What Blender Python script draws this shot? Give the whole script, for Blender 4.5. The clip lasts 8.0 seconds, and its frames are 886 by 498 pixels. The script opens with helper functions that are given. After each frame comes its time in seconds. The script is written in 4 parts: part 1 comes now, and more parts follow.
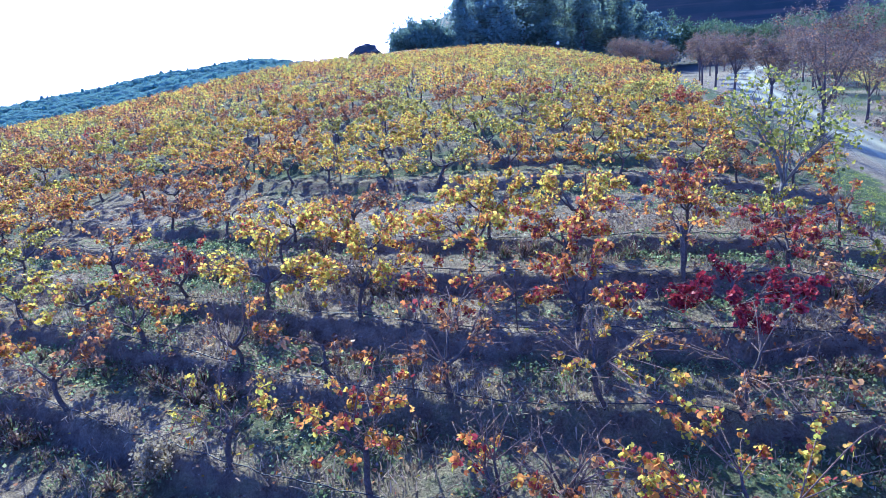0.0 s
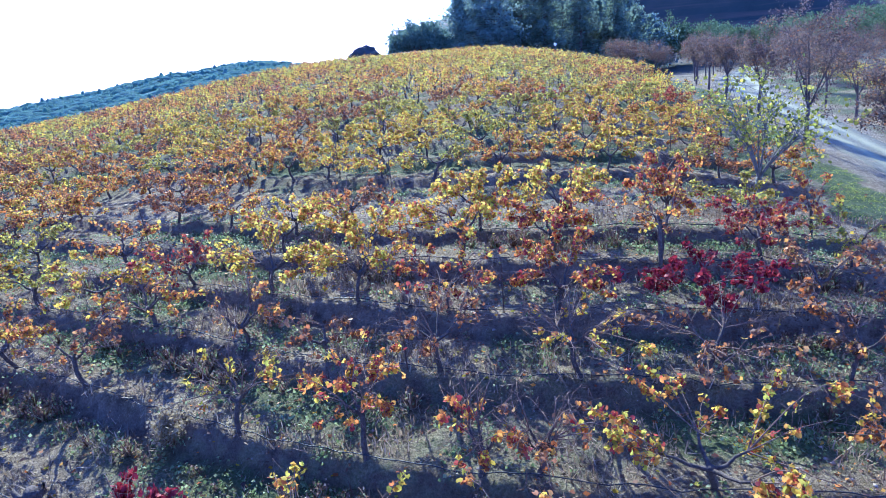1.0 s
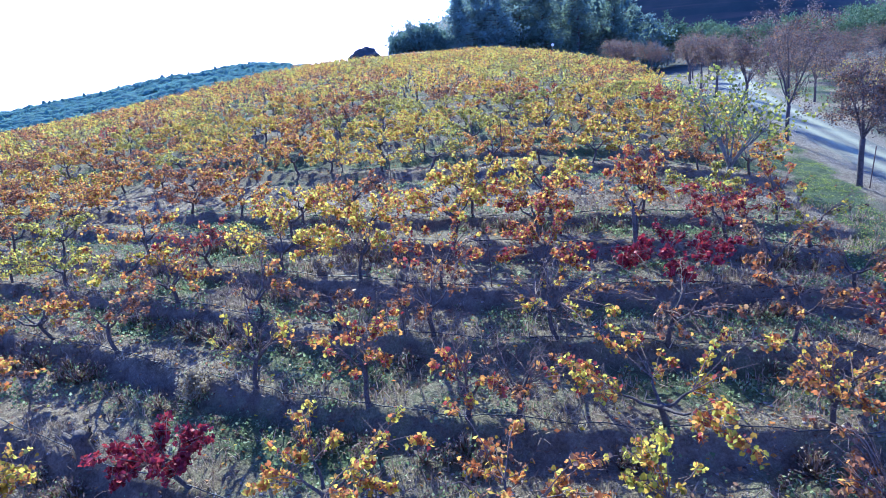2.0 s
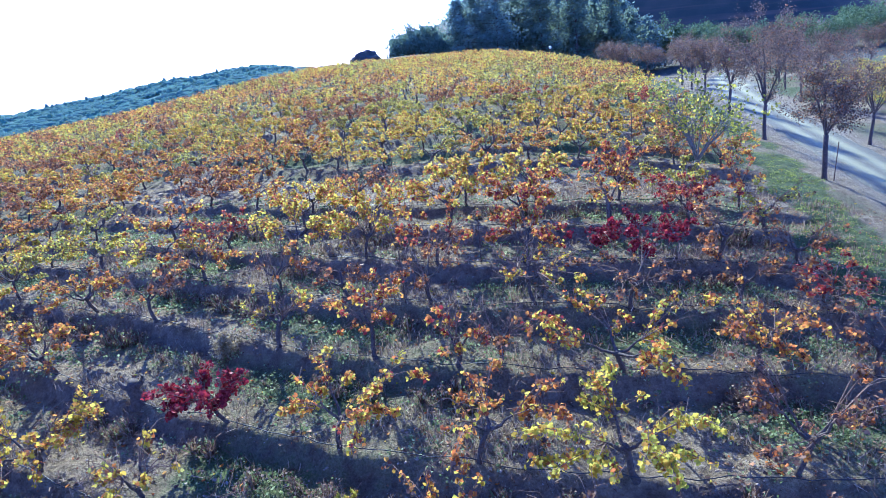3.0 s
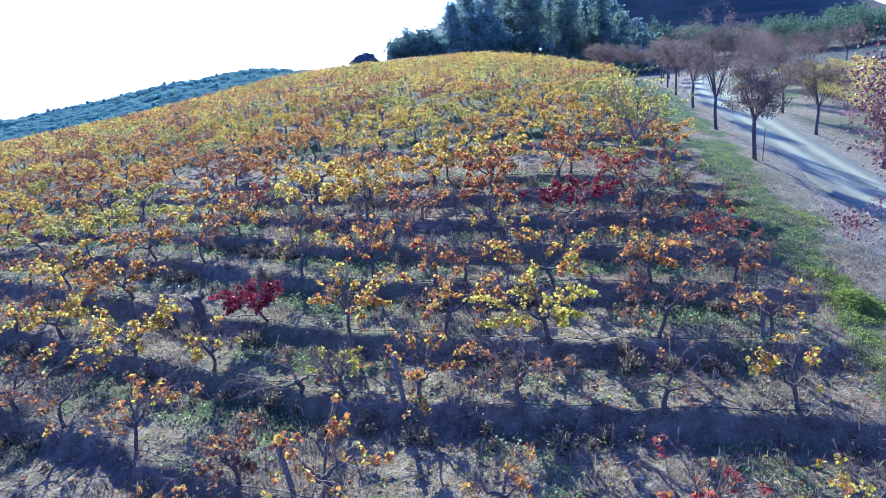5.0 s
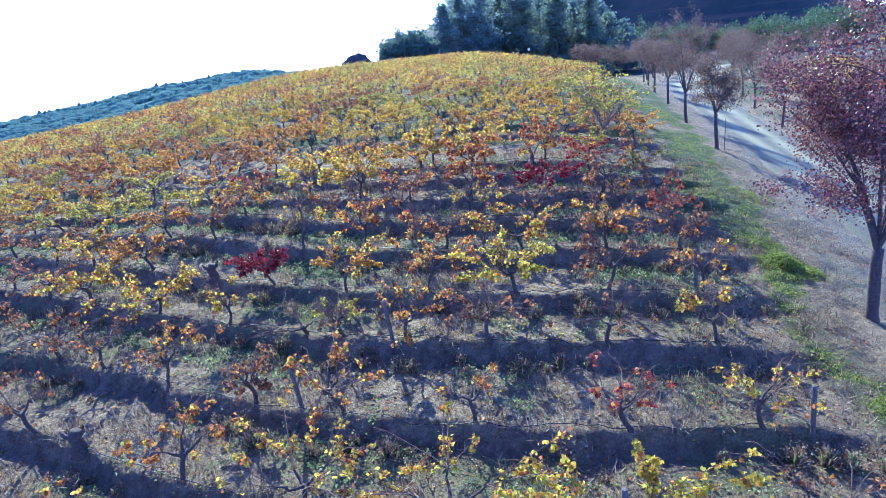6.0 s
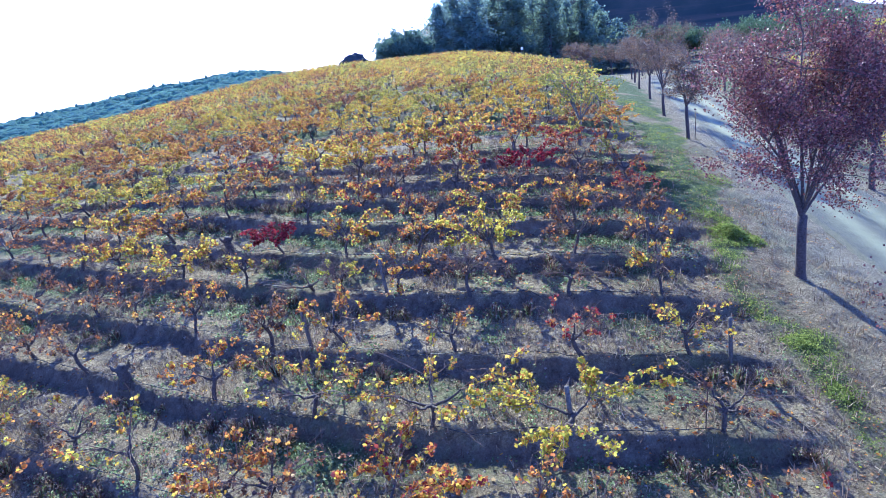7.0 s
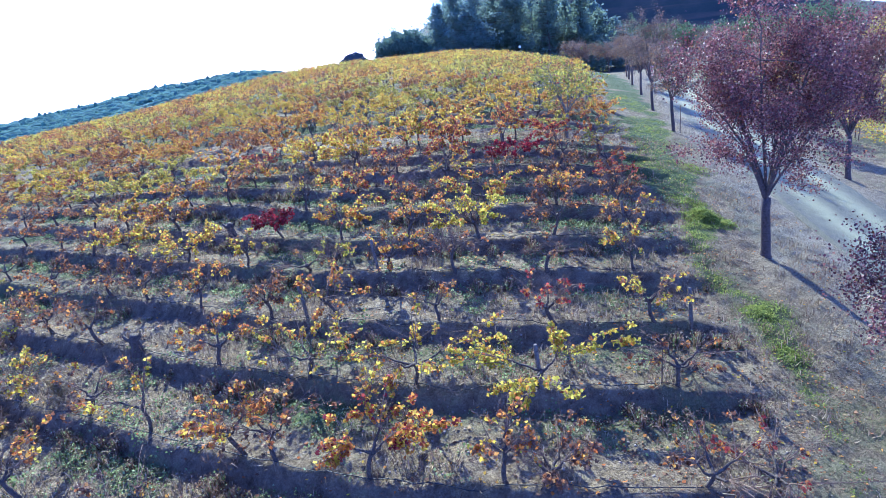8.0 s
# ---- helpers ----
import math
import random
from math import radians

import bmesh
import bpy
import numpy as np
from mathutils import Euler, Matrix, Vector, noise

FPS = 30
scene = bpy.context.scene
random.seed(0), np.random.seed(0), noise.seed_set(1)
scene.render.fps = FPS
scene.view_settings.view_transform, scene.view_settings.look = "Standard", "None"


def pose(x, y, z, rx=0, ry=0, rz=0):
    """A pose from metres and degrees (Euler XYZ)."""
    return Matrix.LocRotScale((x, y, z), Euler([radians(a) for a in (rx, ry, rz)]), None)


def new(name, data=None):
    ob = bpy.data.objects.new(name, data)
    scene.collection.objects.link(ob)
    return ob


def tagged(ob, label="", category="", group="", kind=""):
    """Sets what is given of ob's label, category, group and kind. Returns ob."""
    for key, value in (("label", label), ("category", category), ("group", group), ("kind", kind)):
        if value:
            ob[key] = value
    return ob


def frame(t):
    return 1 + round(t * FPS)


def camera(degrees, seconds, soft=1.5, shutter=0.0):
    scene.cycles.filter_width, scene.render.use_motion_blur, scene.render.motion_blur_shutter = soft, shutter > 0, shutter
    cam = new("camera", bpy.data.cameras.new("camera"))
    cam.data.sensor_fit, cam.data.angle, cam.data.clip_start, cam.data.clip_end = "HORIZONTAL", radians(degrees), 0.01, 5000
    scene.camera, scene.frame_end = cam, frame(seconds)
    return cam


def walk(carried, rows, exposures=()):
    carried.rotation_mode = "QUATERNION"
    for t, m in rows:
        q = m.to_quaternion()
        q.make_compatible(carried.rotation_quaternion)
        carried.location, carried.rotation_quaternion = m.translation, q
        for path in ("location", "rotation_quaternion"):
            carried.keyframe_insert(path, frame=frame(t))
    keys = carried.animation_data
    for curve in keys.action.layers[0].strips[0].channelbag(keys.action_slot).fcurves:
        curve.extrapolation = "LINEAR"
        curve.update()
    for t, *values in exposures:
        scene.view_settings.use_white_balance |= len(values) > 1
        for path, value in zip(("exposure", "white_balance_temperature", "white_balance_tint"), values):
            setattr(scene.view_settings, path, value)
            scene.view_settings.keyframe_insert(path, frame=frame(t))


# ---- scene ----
# ---------- camera ----------
cam = camera(74.0, 8.0, soft=0.85)
PATH = [
    (0.0, 0.000, 0.000, 10.000, 69.466, 5.202, -2.294),
    (0.5, 0.065, -0.348, 10.032, 69.482, 5.284, -2.388),
    (1.0, 0.124, -0.815, 10.018, 69.591, 5.329, -2.342),
    (1.5, 0.178, -1.380, 10.015, 69.631, 5.406, -2.342),
    (3.0, 0.294, -3.948, 10.219, 69.837, 5.815, -2.307),
    (3.5, 0.346, -4.917, 10.287, 69.909, 5.888, -2.278),
    (4.0, 0.431, -5.994, 10.322, 69.934, 5.998, -2.186),
    (4.5, 0.514, -7.078, 10.301, 69.995, 6.048, -2.214),
    (6.0, 0.763, -10.492, 10.203, 70.045, 6.276, -3.199),
    (6.5, 0.802, -11.770, 10.175, 70.038, 6.337, -3.349),
    (7.0, 0.904, -12.917, 10.135, 70.007, 6.469, -3.504),
    (7.5, 1.045, -13.697, 10.048, 69.958, 6.563, -3.450),
    (8.0, 1.220, -14.214, 10.000, 69.969, 6.725, -3.403),
]
walk(cam, [(t, pose(x, y, z, rx, ry, rz)) for t, x, y, z, rx, ry, rz in PATH], [(0.0, 1.15, 3900, 46), (4.0, 1.15, 3940, 44), (8.0, 1.17, 3990, 44)])

# ---------- world and sun ----------
SUN_AZ, SUN_EL = -11.0, 31.0          # degrees: clockwise from +y, above the horizon
world = bpy.data.worlds.new("sky")
scene.world = world
world.use_nodes = True
wn = world.node_tree
sky = wn.nodes.new("ShaderNodeTexSky")
sky.sky_type, sky.sun_disc = "NISHITA", False
sky.sun_elevation, sky.sun_rotation = radians(SUN_EL), radians(SUN_AZ)
sky.air_density, sky.dust_density, sky.ozone_density = 0.85, 0.2, 2.0
wn.links.new(sky.outputs[0], wn.nodes["Background"].inputs[0])
wn.nodes["Background"].inputs[1].default_value = 0.14
sun_data = bpy.data.lights.new("sun", "SUN")
sun_data.energy, sun_data.angle, sun_data.color = 6.4, radians(0.55), (0.97, 0.875, 0.29)
sun = new("sun", sun_data)
sun_dir = Vector((math.sin(radians(SUN_AZ)) * math.cos(radians(SUN_EL)), math.cos(radians(SUN_AZ)) * math.cos(radians(SUN_EL)), math.sin(radians(SUN_EL))))
sun.matrix_world = Matrix.Translation((0, 0, 60)) @ (-sun_dir).to_track_quat("-Z", "Y").to_matrix().to_4x4()


# ---------- materials ----------
def node_mat(name):
    m = bpy.data.materials.new(name)
    m.use_nodes = True
    n = m.node_tree.nodes
    return m, n, m.node_tree.links, n["Principled BSDF"]


def ramp(n, stops):
    r = n.new("ShaderNodeValToRGB")
    el = r.color_ramp.elements
    while len(el) < len(stops):
        el.new(0.5)
    for e, (p, c) in zip(el, stops):
        e.position, e.color = p, (*c, 1)
    return r


def noise_tex(n, links, scale, detail=4.0, rough=0.6, vec=None):
    t = n.new("ShaderNodeTexNoise")
    t.inputs["Scale"].default_value, t.inputs["Detail"].default_value, t.inputs["Roughness"].default_value = scale, detail, rough
    links.new(vec if vec else position(n), t.inputs["Vector"])
    return t.outputs["Fac"]


def position(n):
    g = n.get("where") or n.new("ShaderNodeNewGeometry")
    g.name = "where"
    return g.outputs["Position"]


def mix_col(n, links, fac, a, b, mode="MIX"):
    m = n.new("ShaderNodeMix")
    m.data_type, m.blend_type = "RGBA", mode
    for key, val in ((0, fac), (6, a), (7, b)):
        if isinstance(val, (int, float)):
            m.inputs[key].default_value = val
        elif isinstance(val, tuple):
            m.inputs[key].default_value = (*val, 1)
        else:
            links.new(val, m.inputs[key])
    return m.outputs[2]


def math_node(n, links, op, a, b=0.0, clamp=False):
    m = n.new("ShaderNodeMath")
    m.operation, m.use_clamp = op, clamp
    for key, val in ((0, a), (1, b)):
        if isinstance(val, (int, float)):
            m.inputs[key].default_value = val
        else:
            links.new(val, m.inputs[key])
    return m.outputs[0]


def bump(n, links, height, strength, distance, bsdf):
    b = n.new("ShaderNodeBump")
    b.inputs["Strength"].default_value, b.inputs["Distance"].default_value = strength, distance
    links.new(height, b.inputs["Height"])
    links.new(b.outputs[0], bsdf.inputs["Normal"])


def leaf_mat(name, stops, through_amount=0.45, rough=0.5, gloss=0.14):
    """A thin leaf: colours drawn leaf by leaf, a little light passing through."""
    m, n, l, b = node_mat(name)
    g = n.new("ShaderNodeNewGeometry")
    g.name = "where"
    r = ramp(n, stops)
    mott = noise_tex(n, l, 45.0, 2.0)
    v = math_node(n, l, "ADD", g.outputs["Random Per Island"], math_node(n, l, "MULTIPLY", math_node(n, l, "SUBTRACT", mott, 0.5), 0.35), True)
    l.new(v, r.inputs[0])
    l.new(r.outputs[0], b.inputs["Base Color"])
    b.inputs["Roughness"].default_value = rough
    b.inputs["Specular IOR Level"].default_value = gloss
    t = n.new("ShaderNodeBsdfTranslucent")
    l.new(r.outputs[0], t.inputs[0])
    mx = n.new("ShaderNodeMixShader")
    mx.inputs[0].default_value = through_amount
    l.new(b.outputs[0], mx.inputs[1])
    l.new(t.outputs[0], mx.inputs[2])
    l.new(mx.outputs[0], n["Material Output"].inputs[0])
    return m


def bark_mat(name, dark, light, scale=14.0):
    m, n, l, b = node_mat(name)
    f = noise_tex(n, l, scale, 6.0, 0.7)
    r = ramp(n, [(0.3, dark), (0.7, light)])
    l.new(f, r.inputs[0])
    l.new(r.outputs[0], b.inputs["Base Color"])
    b.inputs["Roughness"].default_value = 0.9
    bump(n, l, noise_tex(n, l, scale * 3, 5.0, 0.7), 0.7, 0.03, b)
    return m


def plain_mat(name, col, rough=0.6, metal=0.0, vary=0.25, scale=8.0):
    m, n, l, b = node_mat(name)
    f = noise_tex(n, l, scale, 5.0)
    c = mix_col(n, l, f, tuple(v * (1 - vary) for v in col), tuple(min(1, v * (1 + vary)) for v in col))
    l.new(c, b.inputs["Base Color"])
    b.inputs["Roughness"].default_value, b.inputs["Metallic"].default_value = rough, metal
    return m


LEAF = {
    "yellow": leaf_mat("leaf_yellow", [(0.0, (0.37, 0.22, 0.025)), (0.25, (0.60, 0.41, 0.025)), (0.6, (0.69, 0.55, 0.03)), (1.0, (0.58, 0.56, 0.05))], 0.58, 0.6, 0.08),
    "orange": leaf_mat("leaf_orange", [(0.0, (0.26, 0.09, 0.04)), (0.35, (0.56, 0.20, 0.04)), (0.7, (0.72, 0.34, 0.05)), (1.0, (0.66, 0.43, 0.06))], 0.55, 0.6, 0.08),
    "rust": leaf_mat("leaf_rust", [(0.0, (0.18, 0.08, 0.04)), (0.4, (0.38, 0.155, 0.06)), (0.8, (0.50, 0.24, 0.08)), (1.0, (0.48, 0.32, 0.11))], 0.38),
    "red": leaf_mat("leaf_red", [(0.0, (0.13, 0.022, 0.026)), (0.5, (0.32, 0.05, 0.045)), (1.0, (0.50, 0.12, 0.07))], 0.4),
    "crimson": leaf_mat("leaf_crimson", [(0.0, (0.10, 0.014, 0.02)), (0.5, (0.26, 0.026, 0.036)), (1.0, (0.40, 0.05, 0.05))], 0.3),
    "olive": leaf_mat("leaf_olive", [(0.0, (0.20, 0.14, 0.04)), (0.4, (0.38, 0.34, 0.06)), (0.8, (0.40, 0.42, 0.08)), (1.0, (0.60, 0.50, 0.08))]),
    "lime": leaf_mat("leaf_lime", [(0.0, (0.24, 0.25, 0.03)), (0.5, (0.46, 0.45, 0.04)), (1.0, (0.70, 0.58, 0.05))], 0.58),
    "brown": leaf_mat("leaf_dry_brown", [(0.0, (0.07, 0.045, 0.035)), (0.6, (0.19, 0.11, 0.07)), (1.0, (0.34, 0.20, 0.10))], 0.25, 0.7),
    "plum": leaf_mat("leaf_plum", [(0.0, (0.06, 0.03, 0.04)), (0.5, (0.19, 0.065, 0.062)), (0.85, (0.31, 0.12, 0.10)), (1.0, (0.42, 0.23, 0.17))], 0.33, 0.42, 0.4),
    "dusk": leaf_mat("leaf_dull_purple_brown", [(0.0, (0.09, 0.07, 0.062)), (0.5, (0.18, 0.14, 0.115)), (1.0, (0.30, 0.235, 0.17))], 0.4, 0.7),
    "tree_green": leaf_mat("leaf_broad_green", [(0.0, (0.08, 0.10, 0.02)), (0.5, (0.20, 0.22, 0.025)), (1.0, (0.40, 0.36, 0.035))], 0.35),
}
WEED = leaf_mat("weed_green", [(0.0, (0.11, 0.15, 0.055)), (0.5, (0.21, 0.27, 0.10)), (1.0, (0.40, 0.45, 0.22))], 0.5)
CLOVER = leaf_mat("clover_bright_green", [(0.0, (0.13, 0.17, 0.03)), (0.5, (0.25, 0.30, 0.05)), (1.0, (0.42, 0.45, 0.08))], 0.5)
STRAW = leaf_mat("dry_grass", [(0.0, (0.14, 0.10, 0.07)), (0.5, (0.30, 0.22, 0.13)), (1.0, (0.48, 0.38, 0.24))], 0.25, 0.8)
DRY_WEED = leaf_mat("dry_brown_weed", [(0.0, (0.10, 0.06, 0.045)), (0.6, (0.22, 0.14, 0.095)), (1.0, (0.36, 0.245, 0.155))], 0.35, 0.85)
PALE = leaf_mat("pale_seed_heads", [(0.0, (0.28, 0.225, 0.12)), (1.0, (0.46, 0.385, 0.23))], 0.4, 0.9)
VINE_BARK = bark_mat("vine_bark", (0.035, 0.025, 0.02), (0.15, 0.115, 0.09), 22.0)
CANE = bark_mat("vine_cane", (0.10, 0.06, 0.035), (0.30, 0.20, 0.13), 30.0)
TREE_BARK = bark_mat("tree_bark", (0.04, 0.03, 0.03), (0.15, 0.115, 0.105), 16.0)
PALE_BARK = bark_mat("pale_grey_bark", (0.09, 0.082, 0.07), (0.24, 0.22, 0.185), 12.0)
POST = bark_mat("weathered_post", (0.07, 0.058, 0.048), (0.22, 0.185, 0.15), 18.0)
STEEL = plain_mat("rusted_steel", (0.12, 0.08, 0.06), 0.6, 0.6)
HOSE = plain_mat("black_hose", (0.022, 0.021, 0.023), 0.5)
STONE = plain_mat("field_stone", (0.30, 0.245, 0.185), 0.9, 0.0, 0.35, 20.0)
# conifer base colours are raised to imitate haze in front of them
PINE = leaf_mat("pine_needles", [(0.0, (0.20, 0.265, 0.225)), (1.0, (0.26, 0.335, 0.28))], 0.5, 1.0)
PALE_PINE = leaf_mat("pale_conifer_needles", [(0.0, (0.14, 0.19, 0.135)), (1.0, (0.19, 0.245, 0.175))], 0.5, 1.0)
SCRUB = leaf_mat("blue_green_tree_leaves", [(0.0, (0.11, 0.165, 0.13)), (1.0, (0.18, 0.25, 0.19))], 0.5, 0.9)
OAK = leaf_mat("oak_leaves", [(0.0, (0.09, 0.13, 0.06)), (0.5, (0.16, 0.22, 0.095)), (1.0, (0.24, 0.30, 0.14))], 0.2, 0.9)
# distance haze is put into this base colour, lighter and bluer than the leaves
HAZED_WOODS = leaf_mat("far_haze_tinted_scrub", [(0.0, (0.155, 0.26, 0.225)), (1.0, (0.19, 0.305, 0.26))], 0.5, 1.0)


def ground_mat():
    m, n, l, b = node_mat("terrace_soil")
    att = n.new("ShaderNodeAttribute")
    att.attribute_name = "cover"
    sep = n.new("ShaderNodeSeparateColor")
    l.new(att.outputs["Color"], sep.inputs[0])
    green, gravel, wild = sep.outputs[0], sep.outputs[1], sep.outputs[2]
    big, mid, fine = noise_tex(n, l, 0.35, 3.0), noise_tex(n, l, 3.2, 5.0, 0.65), noise_tex(n, l, 26.0, 5.0, 0.7)
    soil = ramp(n, [(0.3, (0.07, 0.052, 0.036)), (0.47, (0.26, 0.20, 0.115)), (0.61, (0.58, 0.47, 0.275))])
    l.new(math_node(n, l, "ADD", math_node(n, l, "MULTIPLY", mid, 0.5), math_node(n, l, "MULTIPLY", fine, 0.5)), soil.inputs[0])
    clod = noise_tex(n, l, 9.0, 6.0, 0.75)
    soil_c = mix_col(n, l, 0.25, soil.outputs[0], mix_col(n, l, big, (0.13, 0.10, 0.06), (0.42, 0.34, 0.205)), "MIX")
    dark = ramp(n, [(0.42, (0.28, 0.26, 0.25)), (0.54, (1.0, 1.0, 1.0))])
    l.new(math_node(n, l, "ADD", math_node(n, l, "MULTIPLY", clod, 0.6), math_node(n, l, "MULTIPLY", noise_tex(n, l, 55.0, 3.0, 0.7), 0.4)), dark.inputs[0])
    soil_c = mix_col(n, l, 0.72, soil_c, dark.outputs[0], "MULTIPLY")
    grass = ramp(n, [(0.32, (0.04, 0.055, 0.022)), (0.5, (0.09, 0.12, 0.04)), (0.66, (0.24, 0.22, 0.11))])
    l.new(math_node(n, l, "ADD", math_node(n, l, "MULTIPLY", mid, 0.4), math_node(n, l, "MULTIPLY", fine, 0.6)), grass.inputs[0])
    g = math_node(n, l, "MULTIPLY", math_node(n, l, "ADD", green, math_node(n, l, "SUBTRACT", mid, 0.62), False), 2.4, True)
    # bare soil of the cut banks; their shade is put into its colour too
    shaded_cut = ramp(n, [(0.34, (0.07, 0.052, 0.04)), (0.5, (0.19, 0.145, 0.105)), (0.68, (0.33, 0.26, 0.185))])
    l.new(math_node(n, l, "ADD", math_node(n, l, "MULTIPLY", mid, 0.65), math_node(n, l, "MULTIPLY", fine, 0.35)), shaded_cut.inputs[0])
    soil_c = mix_col(n, l, att.outputs["Alpha"], soil_c, shaded_cut.outputs[0])
    col = mix_col(n, l, g, soil_c, grass.outputs[0])
    grav = ramp(n, [(0.36, (0.12, 0.10, 0.07)), (0.5, (0.27, 0.235, 0.155)), (0.64, (0.54, 0.475, 0.32))])
    l.new(fine, grav.inputs[0])
    col = mix_col(n, l, gravel, col, grav.outputs[0])
    hill = ramp(n, [(0.3, (0.035, 0.045, 0.038)), (0.5, (0.065, 0.068, 0.05)), (0.7, (0.13, 0.10, 0.07))])
    l.new(noise_tex(n, l, 0.02, 6.0, 0.65), hill.inputs[0])
    xyz = n.new("ShaderNodeSeparateXYZ")
    l.new(position(n), xyz.inputs[0])
    streak = n.new("ShaderNodeMapping")
    streak.inputs["Scale"].default_value = (0.012, 0.012, 0.42)
    l.new(position(n), streak.inputs["Vector"])
    rows_on_hill = ramp(n, [(0.50, (0, 0, 0)), (0.66, (1, 1, 1))])
    l.new(noise_tex(n, l, 1.0, 5.0, 0.6, streak.outputs[0]), rows_on_hill.inputs[0])
    banded = mix_col(n, l, math_node(n, l, "MULTIPLY", rows_on_hill.outputs[0], 0.8), hill.outputs[0], (0.15, 0.10, 0.065))
    # hills to the left get a painted haze tint, matching their woods
    left_haze = math_node(n, l, "MULTIPLY", math_node(n, l, "SUBTRACT", -60.0, xyz.outputs[0]), 0.02, True)
    banded = mix_col(n, l, left_haze, banded, (0.11, 0.18, 0.16))
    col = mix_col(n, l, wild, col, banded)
    l.new(col, b.inputs["Base Color"])
    b.inputs["Roughness"].default_value = 0.95
    b.inputs["Specular IOR Level"].default_value = 0.15
    bump(n, l, math_node(n, l, "ADD", fine, math_node(n, l, "MULTIPLY", mid, 1.5)), 1.0, 0.10, b)
    return m


def road_mat():
    m, n, l, b = node_mat("gravel_road")
    att = n.new("ShaderNodeAttribute")
    att.attribute_name = "track"
    fine, mid = noise_tex(n, l, 40.0, 5.0, 0.75), noise_tex(n, l, 2.0, 5.0, 0.6)
    rough_c = ramp(n, [(0.35, (0.055, 0.05, 0.032)), (0.52, (0.13, 0.12, 0.072)), (0.7, (0.27, 0.245, 0.148))])
    l.new(fine, rough_c.inputs[0])
    worn = mix_col(n, l, fine, (0.21, 0.20, 0.095), (0.39, 0.37, 0.18))
    f = math_node(n, l, "ADD", att.outputs["Fac"], math_node(n, l, "MULTIPLY", math_node(n, l, "SUBTRACT", mid, 0.5), 0.9), True)
    l.new(mix_col(n, l, f, rough_c.outputs[0], worn), b.inputs["Base Color"])
    b.inputs["Roughness"].default_value = 0.9
    bump(n, l, fine, 0.6, 0.03, b)
    return m


SOIL, ROAD = ground_mat(), road_mat()


# ---------- mesh helpers ----------
def mesh(name, verts, faces, mats, index=None, smooth=False):
    me = bpy.data.meshes.new(name)
    verts = np.asarray(verts, float)
    if isinstance(faces, np.ndarray):
        nf, k = faces.shape
        me.vertices.add(len(verts))
        me.vertices.foreach_set("co", verts.astype(np.float32).ravel())
        me.loops.add(nf * k)
        me.loops.foreach_set("vertex_index", faces.astype(np.int32).ravel())
        me.polygons.add(nf)
        me.polygons.foreach_set("loop_start", np.arange(0, nf * k, k, dtype=np.int32))
        me.update(calc_edges=True)
    else:
        me.from_pydata(verts.tolist(), [], faces)
    for mat in mats if isinstance(mats, (list, tuple)) else [mats]:
        me.materials.append(mat)
    if index is not None:
        me.polygons.foreach_set("material_index", np.asarray(index, np.int32))
    if smooth:
        me.polygons.foreach_set("use_smooth", np.ones(len(me.polygons), bool))
    me.update()
    return me


def part(name, me, parent, label=""):
    ob = new(name, me)
    ob.parent = parent
    return tagged(ob, label) if label else ob


class Soup:
    """Faces of one size, gathered piece by piece."""

    def __init__(self):
        self.v, self.f, self.m, self.n = [], [], [], 0

    def add(self, verts, faces, mat=0):
        verts = np.asarray(verts, float).reshape(-1, 3)
        faces = np.asarray(faces, int)
        self.v.append(verts)
        self.f.append(faces + self.n)
        self.m.append(np.full(len(faces), mat))
        self.n += len(verts)

    def done(self, name, mats, smooth=False):
        if not self.v:
            return mesh(name, np.zeros((3, 3)), np.array([[0, 1, 2]]), mats)
        return mesh(name, np.concatenate(self.v), np.concatenate(self.f), mats, np.concatenate(self.m), smooth)


def tube(soup, pts, radii, sides=6, mat=0):
    """A tapered limb of quads along pts."""
    pts = np.asarray(pts, float)
    d = np.gradient(pts, axis=0)
    d /= np.linalg.norm(d, axis=1)[:, None] + 1e-9
    ref = np.array([0.31, 0.17, 0.93]) if abs(d[0][2]) < 0.9 else np.array([0.93, 0.31, 0.17])
    u = np.cross(d, ref)
    u /= np.linalg.norm(u, axis=1)[:, None] + 1e-9
    w = np.cross(d, u)
    a = np.arange(sides) * 2 * math.pi / sides
    ring = u[:, None] * np.cos(a)[None, :, None] + w[:, None] * np.sin(a)[None, :, None]
    v = pts[:, None] + ring * np.asarray(radii)[:, None, None]
    k = len(pts)
    f = []
    for i in range(k - 1):
        for j in range(sides):
            f.append((i * sides + j, i * sides + (j + 1) % sides, (i + 1) * sides + (j + 1) % sides, (i + 1) * sides + j))
    tip = (k - 1) * sides
    if sides == 4:
        f.append((tip, tip + 1, tip + 2, tip + 3))
    else:
        for j in range(1, sides - 2, 2):
            f.append((tip, tip + j, tip + j + 1, tip + min(j + 2, sides - 1)))
    soup.add(v, f, mat)


def random_turns(rng, n, droop=0.0):
    """n rotation matrices; droop tips the leaf's normal towards the horizontal."""
    q = rng.standard_normal((n, 4))
    q /= np.linalg.norm(q, axis=1)[:, None]
    w, x, y, z = q.T
    return np.stack([np.stack([1 - 2 * (y * y + z * z), 2 * (x * y - z * w), 2 * (x * z + y * w)], 1),
                     np.stack([2 * (x * y + z * w), 1 - 2 * (x * x + z * z), 2 * (y * z - x * w)], 1),
                     np.stack([2 * (x * z - y * w), 2 * (y * z + x * w), 1 - 2 * (x * x + y * y)], 1)], 1)


